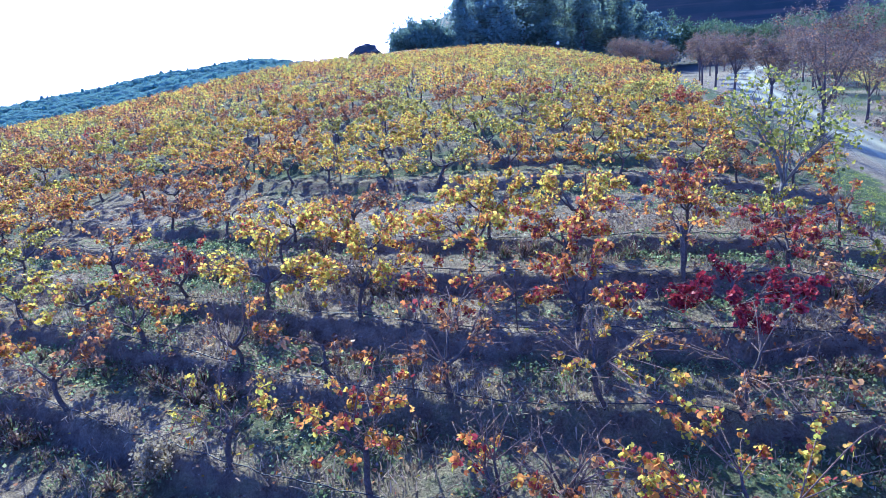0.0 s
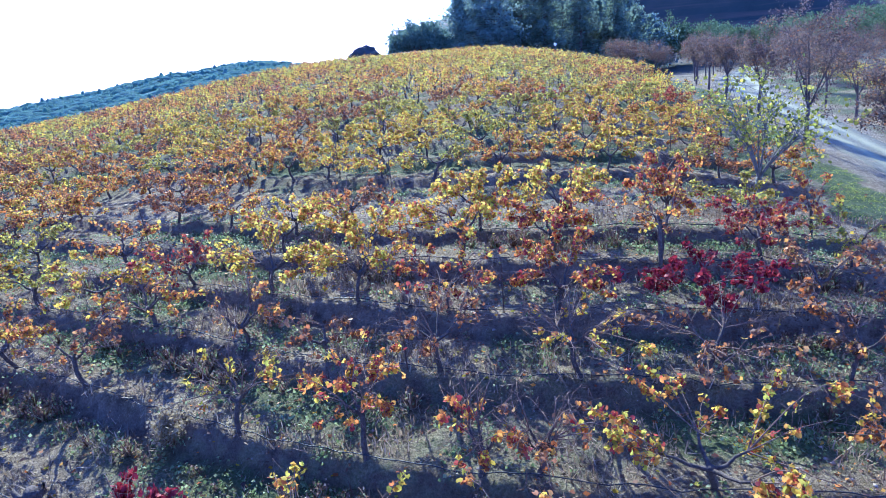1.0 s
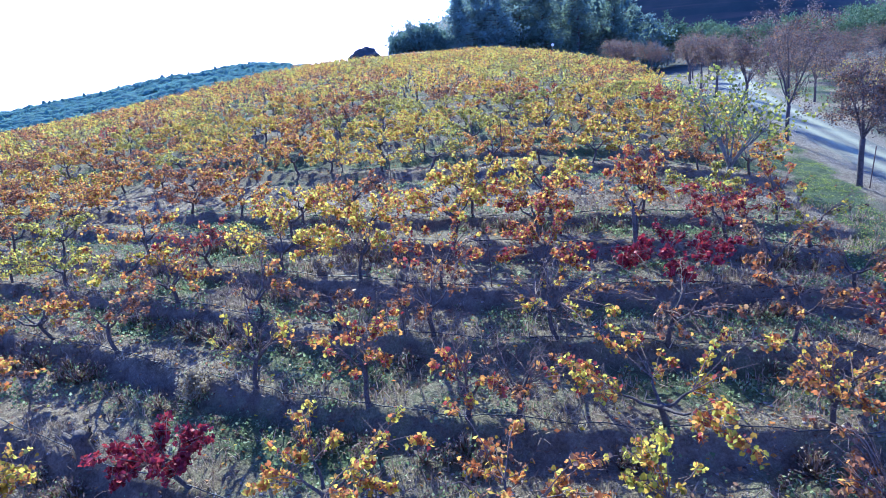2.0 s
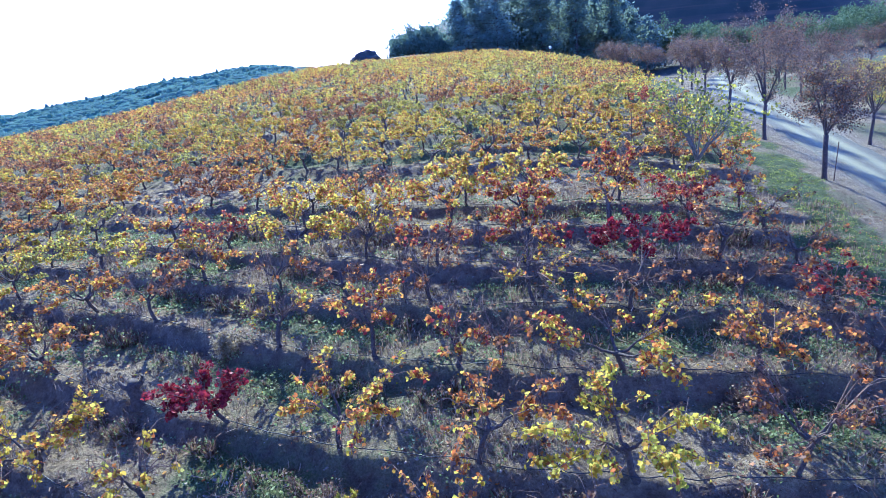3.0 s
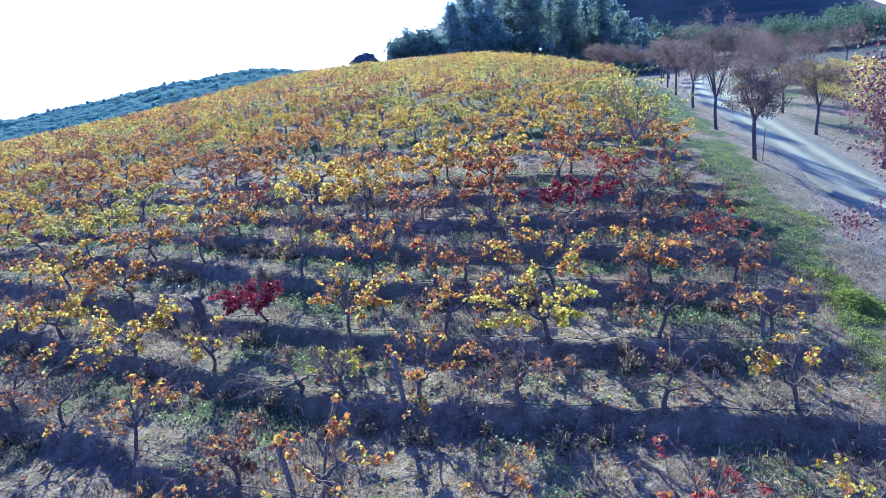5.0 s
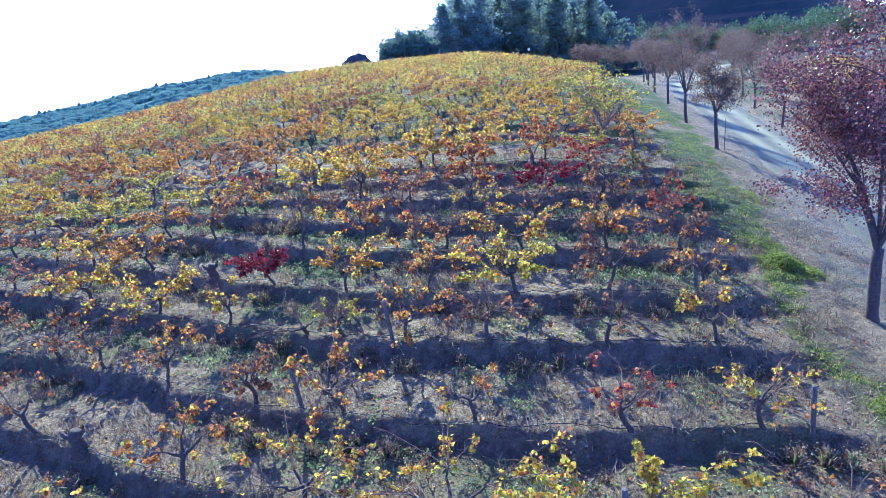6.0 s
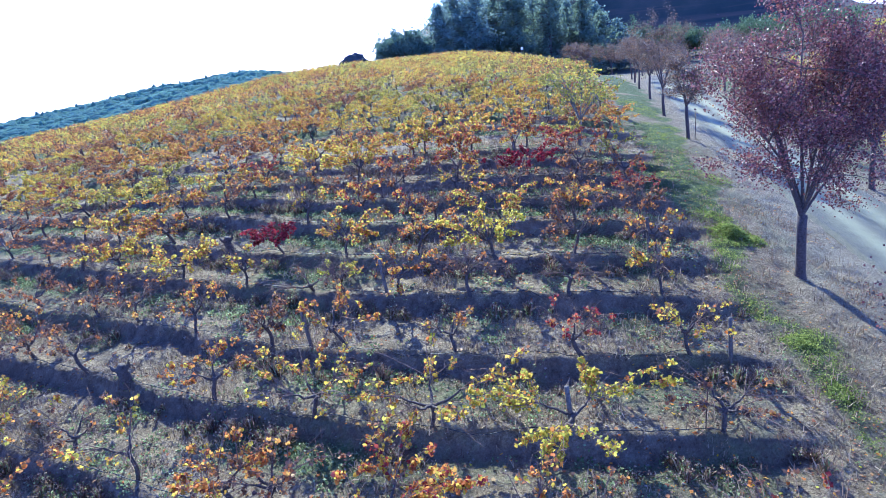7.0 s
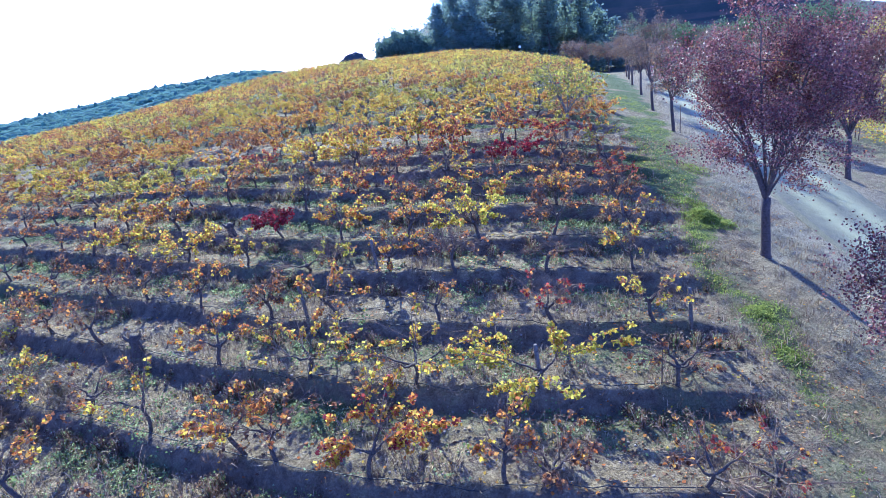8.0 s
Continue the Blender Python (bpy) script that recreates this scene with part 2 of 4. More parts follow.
def vine_leaf_shape():
    """A lobed leaf, a fan of quads, folded a little along the midrib."""
    out = [(0, -0.15), (0.30, -0.42), (0.50, -0.10), (0.43, 0.08), (0.44, 0.32), (0.25, 0.38), (0, 0.58),
           (-0.25, 0.38), (-0.44, 0.32), (-0.43, 0.08), (-0.50, -0.10), (-0.30, -0.42)]
    v = [(x, y, 0.22 * abs(x) - 0.25 * y * y) for x, y in out] + [(0, 0.05, 0)]
    f = [(12, i, i + 1, (i + 2) % 12) for i in range(0, 12, 2)]
    return np.array(v), np.array(f)


LEAF_FINE = vine_leaf_shape()
LEAF_MID = (np.array([(0, -0.45, 0), (0.48, -0.12, 0.12), (0.30, 0.42, 0.02), (0, 0.60, -0.1), (-0.30, 0.42, 0.02), (-0.48, -0.12, 0.12)]),
            np.array([(0, 1, 2, 3), (0, 3, 4, 5)]))
LEAF_COARSE = (np.array([(0, -0.5, 0), (0.45, 0, 0.14), (0, 0.55, -0.05), (-0.45, 0, 0.14)]), np.array([(0, 1, 2, 3)]))
BLADE = (np.array([(-0.06, 0, 0), (0.06, 0, 0), (0.03, 0.12, 0.8), (-0.03, 0.16, 1.0)]), np.array([(0, 1, 2, 3)]))


def scatter(soup, shape, at, turns, size, mat=0):
    v, f = shape
    n = len(at)
    if n == 0:
        return
    size = np.broadcast_to(np.asarray(size, float), (n,)) if np.ndim(size) < 2 else size
    vv = at[:, None] + np.einsum("nij,kj->nki", turns, v) * size[:, None, None]
    ff = (f[None] + (np.arange(n) * len(v))[:, None, None]).reshape(-1, f.shape[1])
    soup.v.append(vv.reshape(-1, 3))
    soup.f.append(ff + soup.n)
    soup.m.append(np.repeat(np.broadcast_to(mat, (n,)), len(f)))
    soup.n += n * len(v)


# ---------- the lie of the land ----------
def lattice(ix, iy, seed):
    h = np.sin(ix * 127.1 + iy * 311.7 + seed * 74.7) * 43758.5453
    return h - np.floor(h)


def wave(x, y, scale, seed=0):
    """Smooth noise from -1 to 1, one lump about 'scale' metres."""
    x, y = np.asarray(x, float) / scale, np.asarray(y, float) / scale
    ix, iy = np.floor(x), np.floor(y)
    fx, fy = x - ix, y - iy
    fx, fy = fx * fx * (3 - 2 * fx), fy * fy * (3 - 2 * fy)
    a, b = lattice(ix, iy, seed), lattice(ix + 1, iy, seed)
    c, d = lattice(ix, iy + 1, seed), lattice(ix + 1, iy + 1, seed)
    return 2 * (a + (b - a) * fx + (c - a) * fy + (a - b - c + d) * fx * fy) - 1


def smooth(a, b, x):
    t = np.clip((np.asarray(x, float) - a) / (b - a), 0, 1)
    return t * t * (3 - 2 * t)


def hill(x, y):
    """The smooth nose of the vineyard hill."""
    ax = x - 1.61 - 0.062 * np.clip(y, -30, 120)
    d = np.where(ax > 0, 0.343, 0.097) * 9.205 * (np.sqrt(1 + (ax / 9.205) ** 2) - 1)
    d = np.where(d > 4, 4 + 2.5 * (1 - np.exp(-(np.maximum(d, 4) - 4) / 2.5)), d)
    z = 6.802 + 6.92 * np.tanh((y - 20.008) / 42.728) - d - 0.08766 * np.clip(y - 10, 0, 200)
    z = z + 2.7 * np.exp(-((x + 6) / 16) ** 2 - ((y - 108) / 15) ** 2)
    return z + 0.75 * np.exp(-((x + 12) / 12) ** 2 - ((y - 65) / 25) ** 2) - 0.8 * np.exp(-((x - 5) / 12) ** 2 - ((y - 55) / 25) ** 2)


def bend(x):
    """How far a terrace line runs back from its middle, going left round the nose."""
    return 1.1 * np.logaddexp(0, -(np.asarray(x, float) - 0.5) / 2)


LINES = [-18.0, -15.8, -13.8, -11.6, -9.35, -7.03, -4.55, -2.3, 0.2, 2.25, 4.5, 6.5, 8.35, 10.3, 12.05, 16.7]
while LINES[-1] < 84:
    LINES.append(LINES[-1] + 2.25)
LINES = np.array(LINES)


def edge(y):
    """The vineyard's edge on the road side."""
    return 7.2 + 0.24 * y


def far_land(x, y):
    r, az = np.hypot(x, y), np.degrees(np.arctan2(x, y))
    crest_el = np.interp(az, [-60, -34, -24, -15, -10, -7, -2.5, 1, 2, 6, 12, 20, 28, 34, 38, 45, 70], [-2.75, -2.7, -1.95, -1.3, -2.05, -2.4, -1.4, 0.4, 0.8, 2.2, 4.5, 5.0, 3.6, 1.0, -1.2, -2.2, -2.5])
    crest_r = np.interp(az, [-60, -8, 4, 12, 70], [620, 560, 330, 345, 345])
    crest_z = 10 + crest_r * np.tan(np.radians(crest_el)) + wave(x, y, 60, 3) * 2.5 + wave(x, y, 24, 4) * 1.6
    floor_z = np.interp(az, [-60, -10, 5, 20, 70], [-45, -30, 2, -1, -1])
    start = np.interp(az, [-60, -10, 5, 12, 70], [230, 200, 130, 295, 300])
    up = smooth(0, 1, (r - start) / (crest_r - start))
    z = floor_z + (crest_z - floor_z) * up
    return z - np.maximum(r - crest_r, 0) * 0.12


def in_vines(x, y):
    v = y - bend(x)
    return (1 - smooth(-0.2, 2.0, x - edge(y))) * (1 - smooth(80, 84, v)) * smooth(-75, -65, x)


def land(x, y, rough=True):
    """Height of the ground: terraces in the vineyard, smooth beyond."""
    x, y = np.asarray(x, float), np.asarray(y, float)
    base = hill(x, y)
    s = bend(x)
    v = y - s + 0.16 * wave(x, y, 1.3, 5) + 0.06 * wave(x, y, 0.45, 6)
    i = np.clip(np.searchsorted(LINES, v), 1, len(LINES) - 1)
    v0, v1 = LINES[i - 1], LINES[i]
    z0, z1 = hill(x, v0 + s), hill(x, v1 + s)
    width = 0.32 + 0.08 * wave(x, y, 2.1, 7)
    foot = z0 + np.where(v1 - v0 > 3, 0.7, 0.15) * (z1 - z0) - 0.10
    a = np.clip((v - v0) / np.maximum(v1 - v0 - width, 0.1), 0, 1)
    b = smooth(0, 1, (v - (v1 - width)) / width)
    terr = z0 + 0.04 + (foot - z0 - 0.04) * a ** 0.8 + (z1 + 0.04 - foot) * b
    z = base + (terr - base) * in_vines(x, y)
    r = np.hypot(x, y)
    z = z + (far_land(x, y) - z) * smooth(118, 205, r)
    if rough:
        near = 1 - smooth(40, 90, r)
        z = z + near * (0.045 * wave(x, y, 0.45, 11) + 0.035 * wave(x, y, 0.22, 13) + 0.06 * wave(x, y, 2.3, 17))
    return z


def ground_z(x, y):
    return float(land(np.array([x]), np.array([y]))[0])


def stretch(lo, hi, step, far, grow=1.10):
    core = list(np.arange(lo, hi, step))
    a, d = core[-1], step
    while a < far:
        d *= grow
        a += d
        core.append(a)
    a, d = core[0], step
    left = []
    while a > -far:
        d *= grow
        a -= d
        left.append(a)
    return np.array(left[::-1] + core)


gx = stretch(-15, 13, 0.14, 3200)
gy = np.concatenate([stretch(-12, 17, 0.11, 20)[:-1], np.arange(19, 84, 0.45)])
gy = gy[gy > -13]
tail, d = [gy[-1]], 0.45
while tail[-1] < 3200:
    d *= 1.075
    tail.append(tail[-1] + d)
lead, d = [gy[0]], 0.12
while lead[-1] > -3200:
    d *= 1.2
    lead.append(lead[-1] - d)
gy = np.unique(np.concatenate([lead, gy, tail]))
XX, YY = np.meshgrid(gx, gy)
ZZ = land(XX, YY)
nx, ny = len(gx), len(gy)
idx = np.arange(nx * ny).reshape(ny, nx)
quads = np.stack([idx[:-1, :-1], idx[:-1, 1:], idx[1:, 1:], idx[1:, :-1]], -1).reshape(-1, 4)
ground_mesh = mesh("ground", np.stack([XX, YY, ZZ], -1).reshape(-1, 3), quads, SOIL, smooth=True)


def foot_of_bank(x, y):
    """1 at the foot of a terrace bank, 0 elsewhere."""
    v = y - bend(x)
    i = np.clip(np.searchsorted(LINES, v), 1, len(LINES) - 1)
    gap = LINES[i] - v
    return smooth(0.15, 0.45, gap) * (1 - smooth(0.9, 1.8, gap)) * in_vines(x, y)


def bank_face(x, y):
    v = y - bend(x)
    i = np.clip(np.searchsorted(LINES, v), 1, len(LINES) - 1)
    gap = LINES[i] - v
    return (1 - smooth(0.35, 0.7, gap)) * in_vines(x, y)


ROAD_X = np.array([13.0, 14.6, 15.6, 16.1, 17.4, 19.8, 22.6, 26.3, 34.0, 48.0, 70.0])
ROAD_Y = np.array([-60.0, -15.0, -5.0, 0.0, 10.0, 20.0, 30.0, 43.0, 64.0, 90.0, 120.0])
ROAD_HALF = 2.5


def road_side(x, y):
    """Sideways distance from the road's middle, right positive."""
    return x - np.interp(y, ROAD_Y, ROAD_X)


def verge_green(x, y):
    """Patches of grass and clover between vines and road."""
    mid = np.interp(y, [-7, -5, -4.2, -3.2, -2.3, -1.6, -1.0, -0.3, 0.9, 2.3, 4.1, 5.5, 7, 10, 14, 22, 39, 60], [7.6, 8.18, 8.4, 8.77, 8.87, 9.3, 9.4, 8.65, 8.8, 9.2, 10.4, 10.6, 10.1, 11.0, 12.3, 14.7, 19.5, 24.5])
    half = np.interp(y, [-7, -5, -4.2, -3.2, -2.3, -1.6, -1.0, -0.3, 0.9, 2.3, 4.1, 5.5, 7, 10, 14, 22, 39, 60], [0.2, 0.3, 0.42, 0.45, 0.5, 0.72, 0.6, 0.4, 0.42, 0.4, 0.7, 0.6, 1.2, 1.3, 1.1, 1.4, 1.4, 1.6])
    ragged = 0.40 * wave(x, y, 1.6, 21) + 0.35 * wave(x, y, 0.6, 22)
    return smooth(-0.15, 0.45, half * (1.1 + ragged) - np.abs(x - mid)) * smooth(-0.75, 0.0, wave(x, y, 2.4, 23) + np.where(y > 12, 0.35, 0.65))


def cover(x, y):
    g = 0.34 * foot_of_bank(x, y) * smooth(-0.5, 0.4, wave(x, y, 1.7, 31)) + 0.25 * smooth(0.0, 0.7, wave(x, y, 3.1, 33)) * in_vines(x, y)
    g = g + (0.22 + 0.22 * wave(x, y, 2.7, 39)) * in_vines(x, y) * smooth(16.5, 19, y - bend(x))
    g = np.maximum(g, verge_green(x, y) * (0.52 + 0.12 * (y > 6)))
    rs = road_side(x, y)
    g = np.maximum(g, (0.34 + 0.4 * smooth(30, 60, y)) * smooth(2.6, 4.2, rs) * smooth(-0.8, 0.4, wave(x, y, 2.2, 25)))
    g = np.maximum(g, 0.30 * (1 - smooth(-4.5, -2.8, rs)) * (1 - in_vines(x, y)) * smooth(-0.6, 0.6, wave(x, y, 1.8, 26)))
    reach = np.interp(y, [-20, 4, 12, 22, 60], [6.2, 5.6, 3.9, 3.4, 3.2]) + 0.5 * wave(x, y, 2.6, 27)
    shoulder = (1 - smooth(reach - 1.2, reach + 0.6, -rs)) * (1 - smooth(2.6, 4.4, rs)) * (0.72 + 0.28 * wave(x, y, 1.3, 28)) * (1 - 0.8 * verge_green(x, y))
    wild = np.maximum(smooth(100, 135, np.hypot(x, y)), smooth(18, 30, road_side(x, y)) * smooth(50, 75, y))
    # alpha lays the shade-toned bare soil on the bank faces
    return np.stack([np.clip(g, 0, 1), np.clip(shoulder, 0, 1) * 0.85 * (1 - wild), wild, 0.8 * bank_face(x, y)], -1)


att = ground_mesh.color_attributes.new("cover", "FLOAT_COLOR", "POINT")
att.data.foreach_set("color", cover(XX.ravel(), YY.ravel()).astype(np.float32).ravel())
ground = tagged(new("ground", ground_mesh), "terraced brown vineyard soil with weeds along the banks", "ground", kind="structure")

# the gravel road
ry = np.concatenate([np.arange(-58, -16, 2.0), np.arange(-16, 60, 0.5), np.arange(60, 118, 2.0)])
rx = np.interp(ry, ROAD_Y, ROAD_X)
for k in range(3):
    rx[4:-4] = np.convolve(rx, np.ones(9) / 9, "same")[4:-4]
offs = np.linspace(-ROAD_HALF, ROAD_HALF, 27)
RX = rx[:, None] + offs[None] + 0.18 * wave(rx[:, None] * 0 + ry[:, None], offs[None] * 0 + np.sign(offs)[None] * 50, 1.7, 41) * (np.abs(offs)[None] > 2.2)
RY = np.broadcast_to(ry[:, None], RX.shape)
RZ = land(RX, RY, False) + 0.075 + 0.012 * wave(RX, RY, 0.4, 43) - 0.10 * smooth(2.3, 2.5, np.abs(offs))[None]
ri = np.arange(RX.size).reshape(RX.shape)
road_mesh = mesh("road", np.stack([RX, RY, RZ], -1).reshape(-1, 3), np.stack([ri[:-1, :-1], ri[:-1, 1:], ri[1:, 1:], ri[1:, :-1]], -1).reshape(-1, 4), ROAD, smooth=True)
ta = road_mesh.attributes.new("track", "FLOAT", "POINT")
tracks = np.maximum(np.exp(-((offs + 0.95) / 0.55) ** 2), np.exp(-((offs - 0.95) / 0.55) ** 2))
ta.data.foreach_set("value", np.broadcast_to(tracks[None], RX.shape).astype(np.float32).ravel())
tagged(new("road", road_mesh), "pale gravel farm road with worn wheel tracks", "road", kind="structure")

# ---------- grapevines ----------
MIXES = {
    "yellow": [("yellow", 0.60), ("orange", 0.18), ("olive", 0.08), ("rust", 0.14)],
    "orange": [("orange", 0.46), ("yellow", 0.22), ("rust", 0.22), ("brown", 0.10)],
    "rust": [("rust", 0.52), ("orange", 0.20), ("brown", 0.28)],
    "red": [("red", 0.64), ("rust", 0.14), ("orange", 0.22)],
    "crimson": [("crimson", 0.92), ("red", 0.08)],
    "olive": [("olive", 0.52), ("yellow", 0.26), ("lime", 0.10), ("brown", 0.12)],
    "dry": [("brown", 0.55), ("rust", 0.25), ("orange", 0.20)],
}
WORDS = {
    "yellow": "gnarled grapevine with golden yellow autumn leaves on a terrace",
    "orange": "gnarled grapevine with orange and yellow autumn leaves on a terrace",
    "rust": "grapevine with rust-brown autumn leaves on a terrace",
    "red": "grapevine with red autumn leaves on a terrace edge",
    "crimson": "small grapevine with dark crimson leaves on a terrace edge",
    "olive": "grapevine with olive-green and yellow leaves on a terrace",
    "dry": "nearly bare dark grapevine with dry twigs on a terrace",
}


def vine_meshes(seed, mix, dense=1.0, tall=1.0, wide=1.0, shape=LEAF_FINE, leaf=0.070, sides=6):
    rng = np.random.default_rng(seed)
    wood, canes, leaves = Soup(), [], Soup()
    h0 = rng.uniform(0.40, 0.58) * tall
    lean = rng.normal(0, 0.09, 2)
    k = np.linspace(0, 1, 6)
    path = np.stack([lean[0] * k + 0.03 * np.sin(5 * k + seed), lean[1] * k + 0.03 * np.cos(4 * k + seed), -0.08 + (h0 + 0.08) * k], 1)
    tube(wood, path, np.interp(k, [0, 0.15, 0.8, 1], [0.070, 0.044, 0.038, 0.052]) * rng.uniform(0.85, 1.2), sides)
    top = path[-1]
    arms = rng.integers(3, 6)
    turn = rng.uniform(0, 6.28)
    at, names = [], []
    for a in range(arms):
        th = turn + a * 6.28 / arms + rng.normal(0, 0.25)
        out = np.array([math.cos(th), math.sin(th), 0])
        ln = rng.uniform(0.22, 0.42) * wide
        q = np.linspace(0, 1, 5)[:, None]
        arm = top - np.array([0, 0, 0.04]) + out * ln * q + np.array([0, 0, 1]) * (0.24 * tall * q ** 1.6) + rng.normal(0, 0.015, (5, 3))
        tube(wood, arm, np.linspace(0.034, 0.015, 5), max(4, sides - 1))
        for c in range(rng.integers(5, 8) if sides > 5 else rng.integers(4, 7)):
            th2 = th + rng.normal(0, 0.6)
            out2 = np.array([math.cos(th2), math.sin(th2), 0])
            ln2 = (rng.uniform(0.40, 0.95) if rng.uniform() < 0.86 else rng.uniform(0.95, 1.4)) * wide
            rise = rng.uniform(-0.15, 0.55) * tall if tall < 1.4 else rng.uniform(0.3, 0.95) * tall
            bits = 7 if sides > 5 else 5
            q = np.linspace(0, 1, bits)[:, None]
            cane = arm[-1] + out2 * ln2 * q ** 0.9 + np.array([0, 0, 1]) * (rise * np.sin(q * rng.uniform(1.4, 2.6))) + rng.normal(0, 0.012, (bits, 3)) * q
            one = Soup()
            tube(one, cane, np.linspace(0.010, 0.004, bits), 4)
            for k2 in range(3 if sides > 5 else 2):
                s0 = cane[rng.integers(1, bits - 1)]
                tube(one, [s0, s0 + rng.normal(0, 0.09, 3), s0 + rng.normal(0, 0.16, 3)], [0.005, 0.004, 0.002], 4)
            canes.append(one.done("cane", CANE))
            for bunch in range(rng.poisson((0.2 + 2.6 * dense) if dense < 0.8 else 0.4 + 3.3 * dense)):
                m = rng.integers(7, 18)
                f = np.clip(rng.uniform(0.1, 1.0) ** 0.8 + rng.normal(0, 0.05, m), 0, 0.999) * (bits - 1)
                i = np.minimum(f.astype(int), bits - 2)
                p = cane[i] + (cane[i + 1] - cane[i]) * (f - i)[:, None] + rng.normal(0, 0.040, (m, 3)) - np.array([0, 0, 0.03])
                at.append(p)
    at = np.concatenate(at) if at else np.zeros((0, 3))
    keys = [n for n, w in MIXES[mix]]
    pick = rng.choice(len(keys), len(at), p=[w for n, w in MIXES[mix]])
    scatter(leaves, shape, at, random_turns(rng, len(at)), rng.uniform(0.75, 1.25, len(at)) * leaf, pick)
    return (wood.done("trunk", VINE_BARK, True), canes, leaves.done("foliage", [LEAF[n] for n in keys]))


def vine_thing(meshes, x, y, mix, turn=0.0, size=1.0, sparse=False):
    root = new("grapevine")
    root.empty_display_size = 0.3
    root.matrix_world = pose(x, y, ground_z(x, y), 0, 0, turn) @ Matrix.Diagonal((size, size, size, 1))
    tagged(root, "sparse " + WORDS[mix] if sparse and mix != "dry" else WORDS[mix], "grapevine", "vines in rows on the terraces")
    part("trunk", meshes[0], root)
    for me in meshes[1]:
        part("cane", me, root)
    part("foliage", meshes[2], root)
    return root


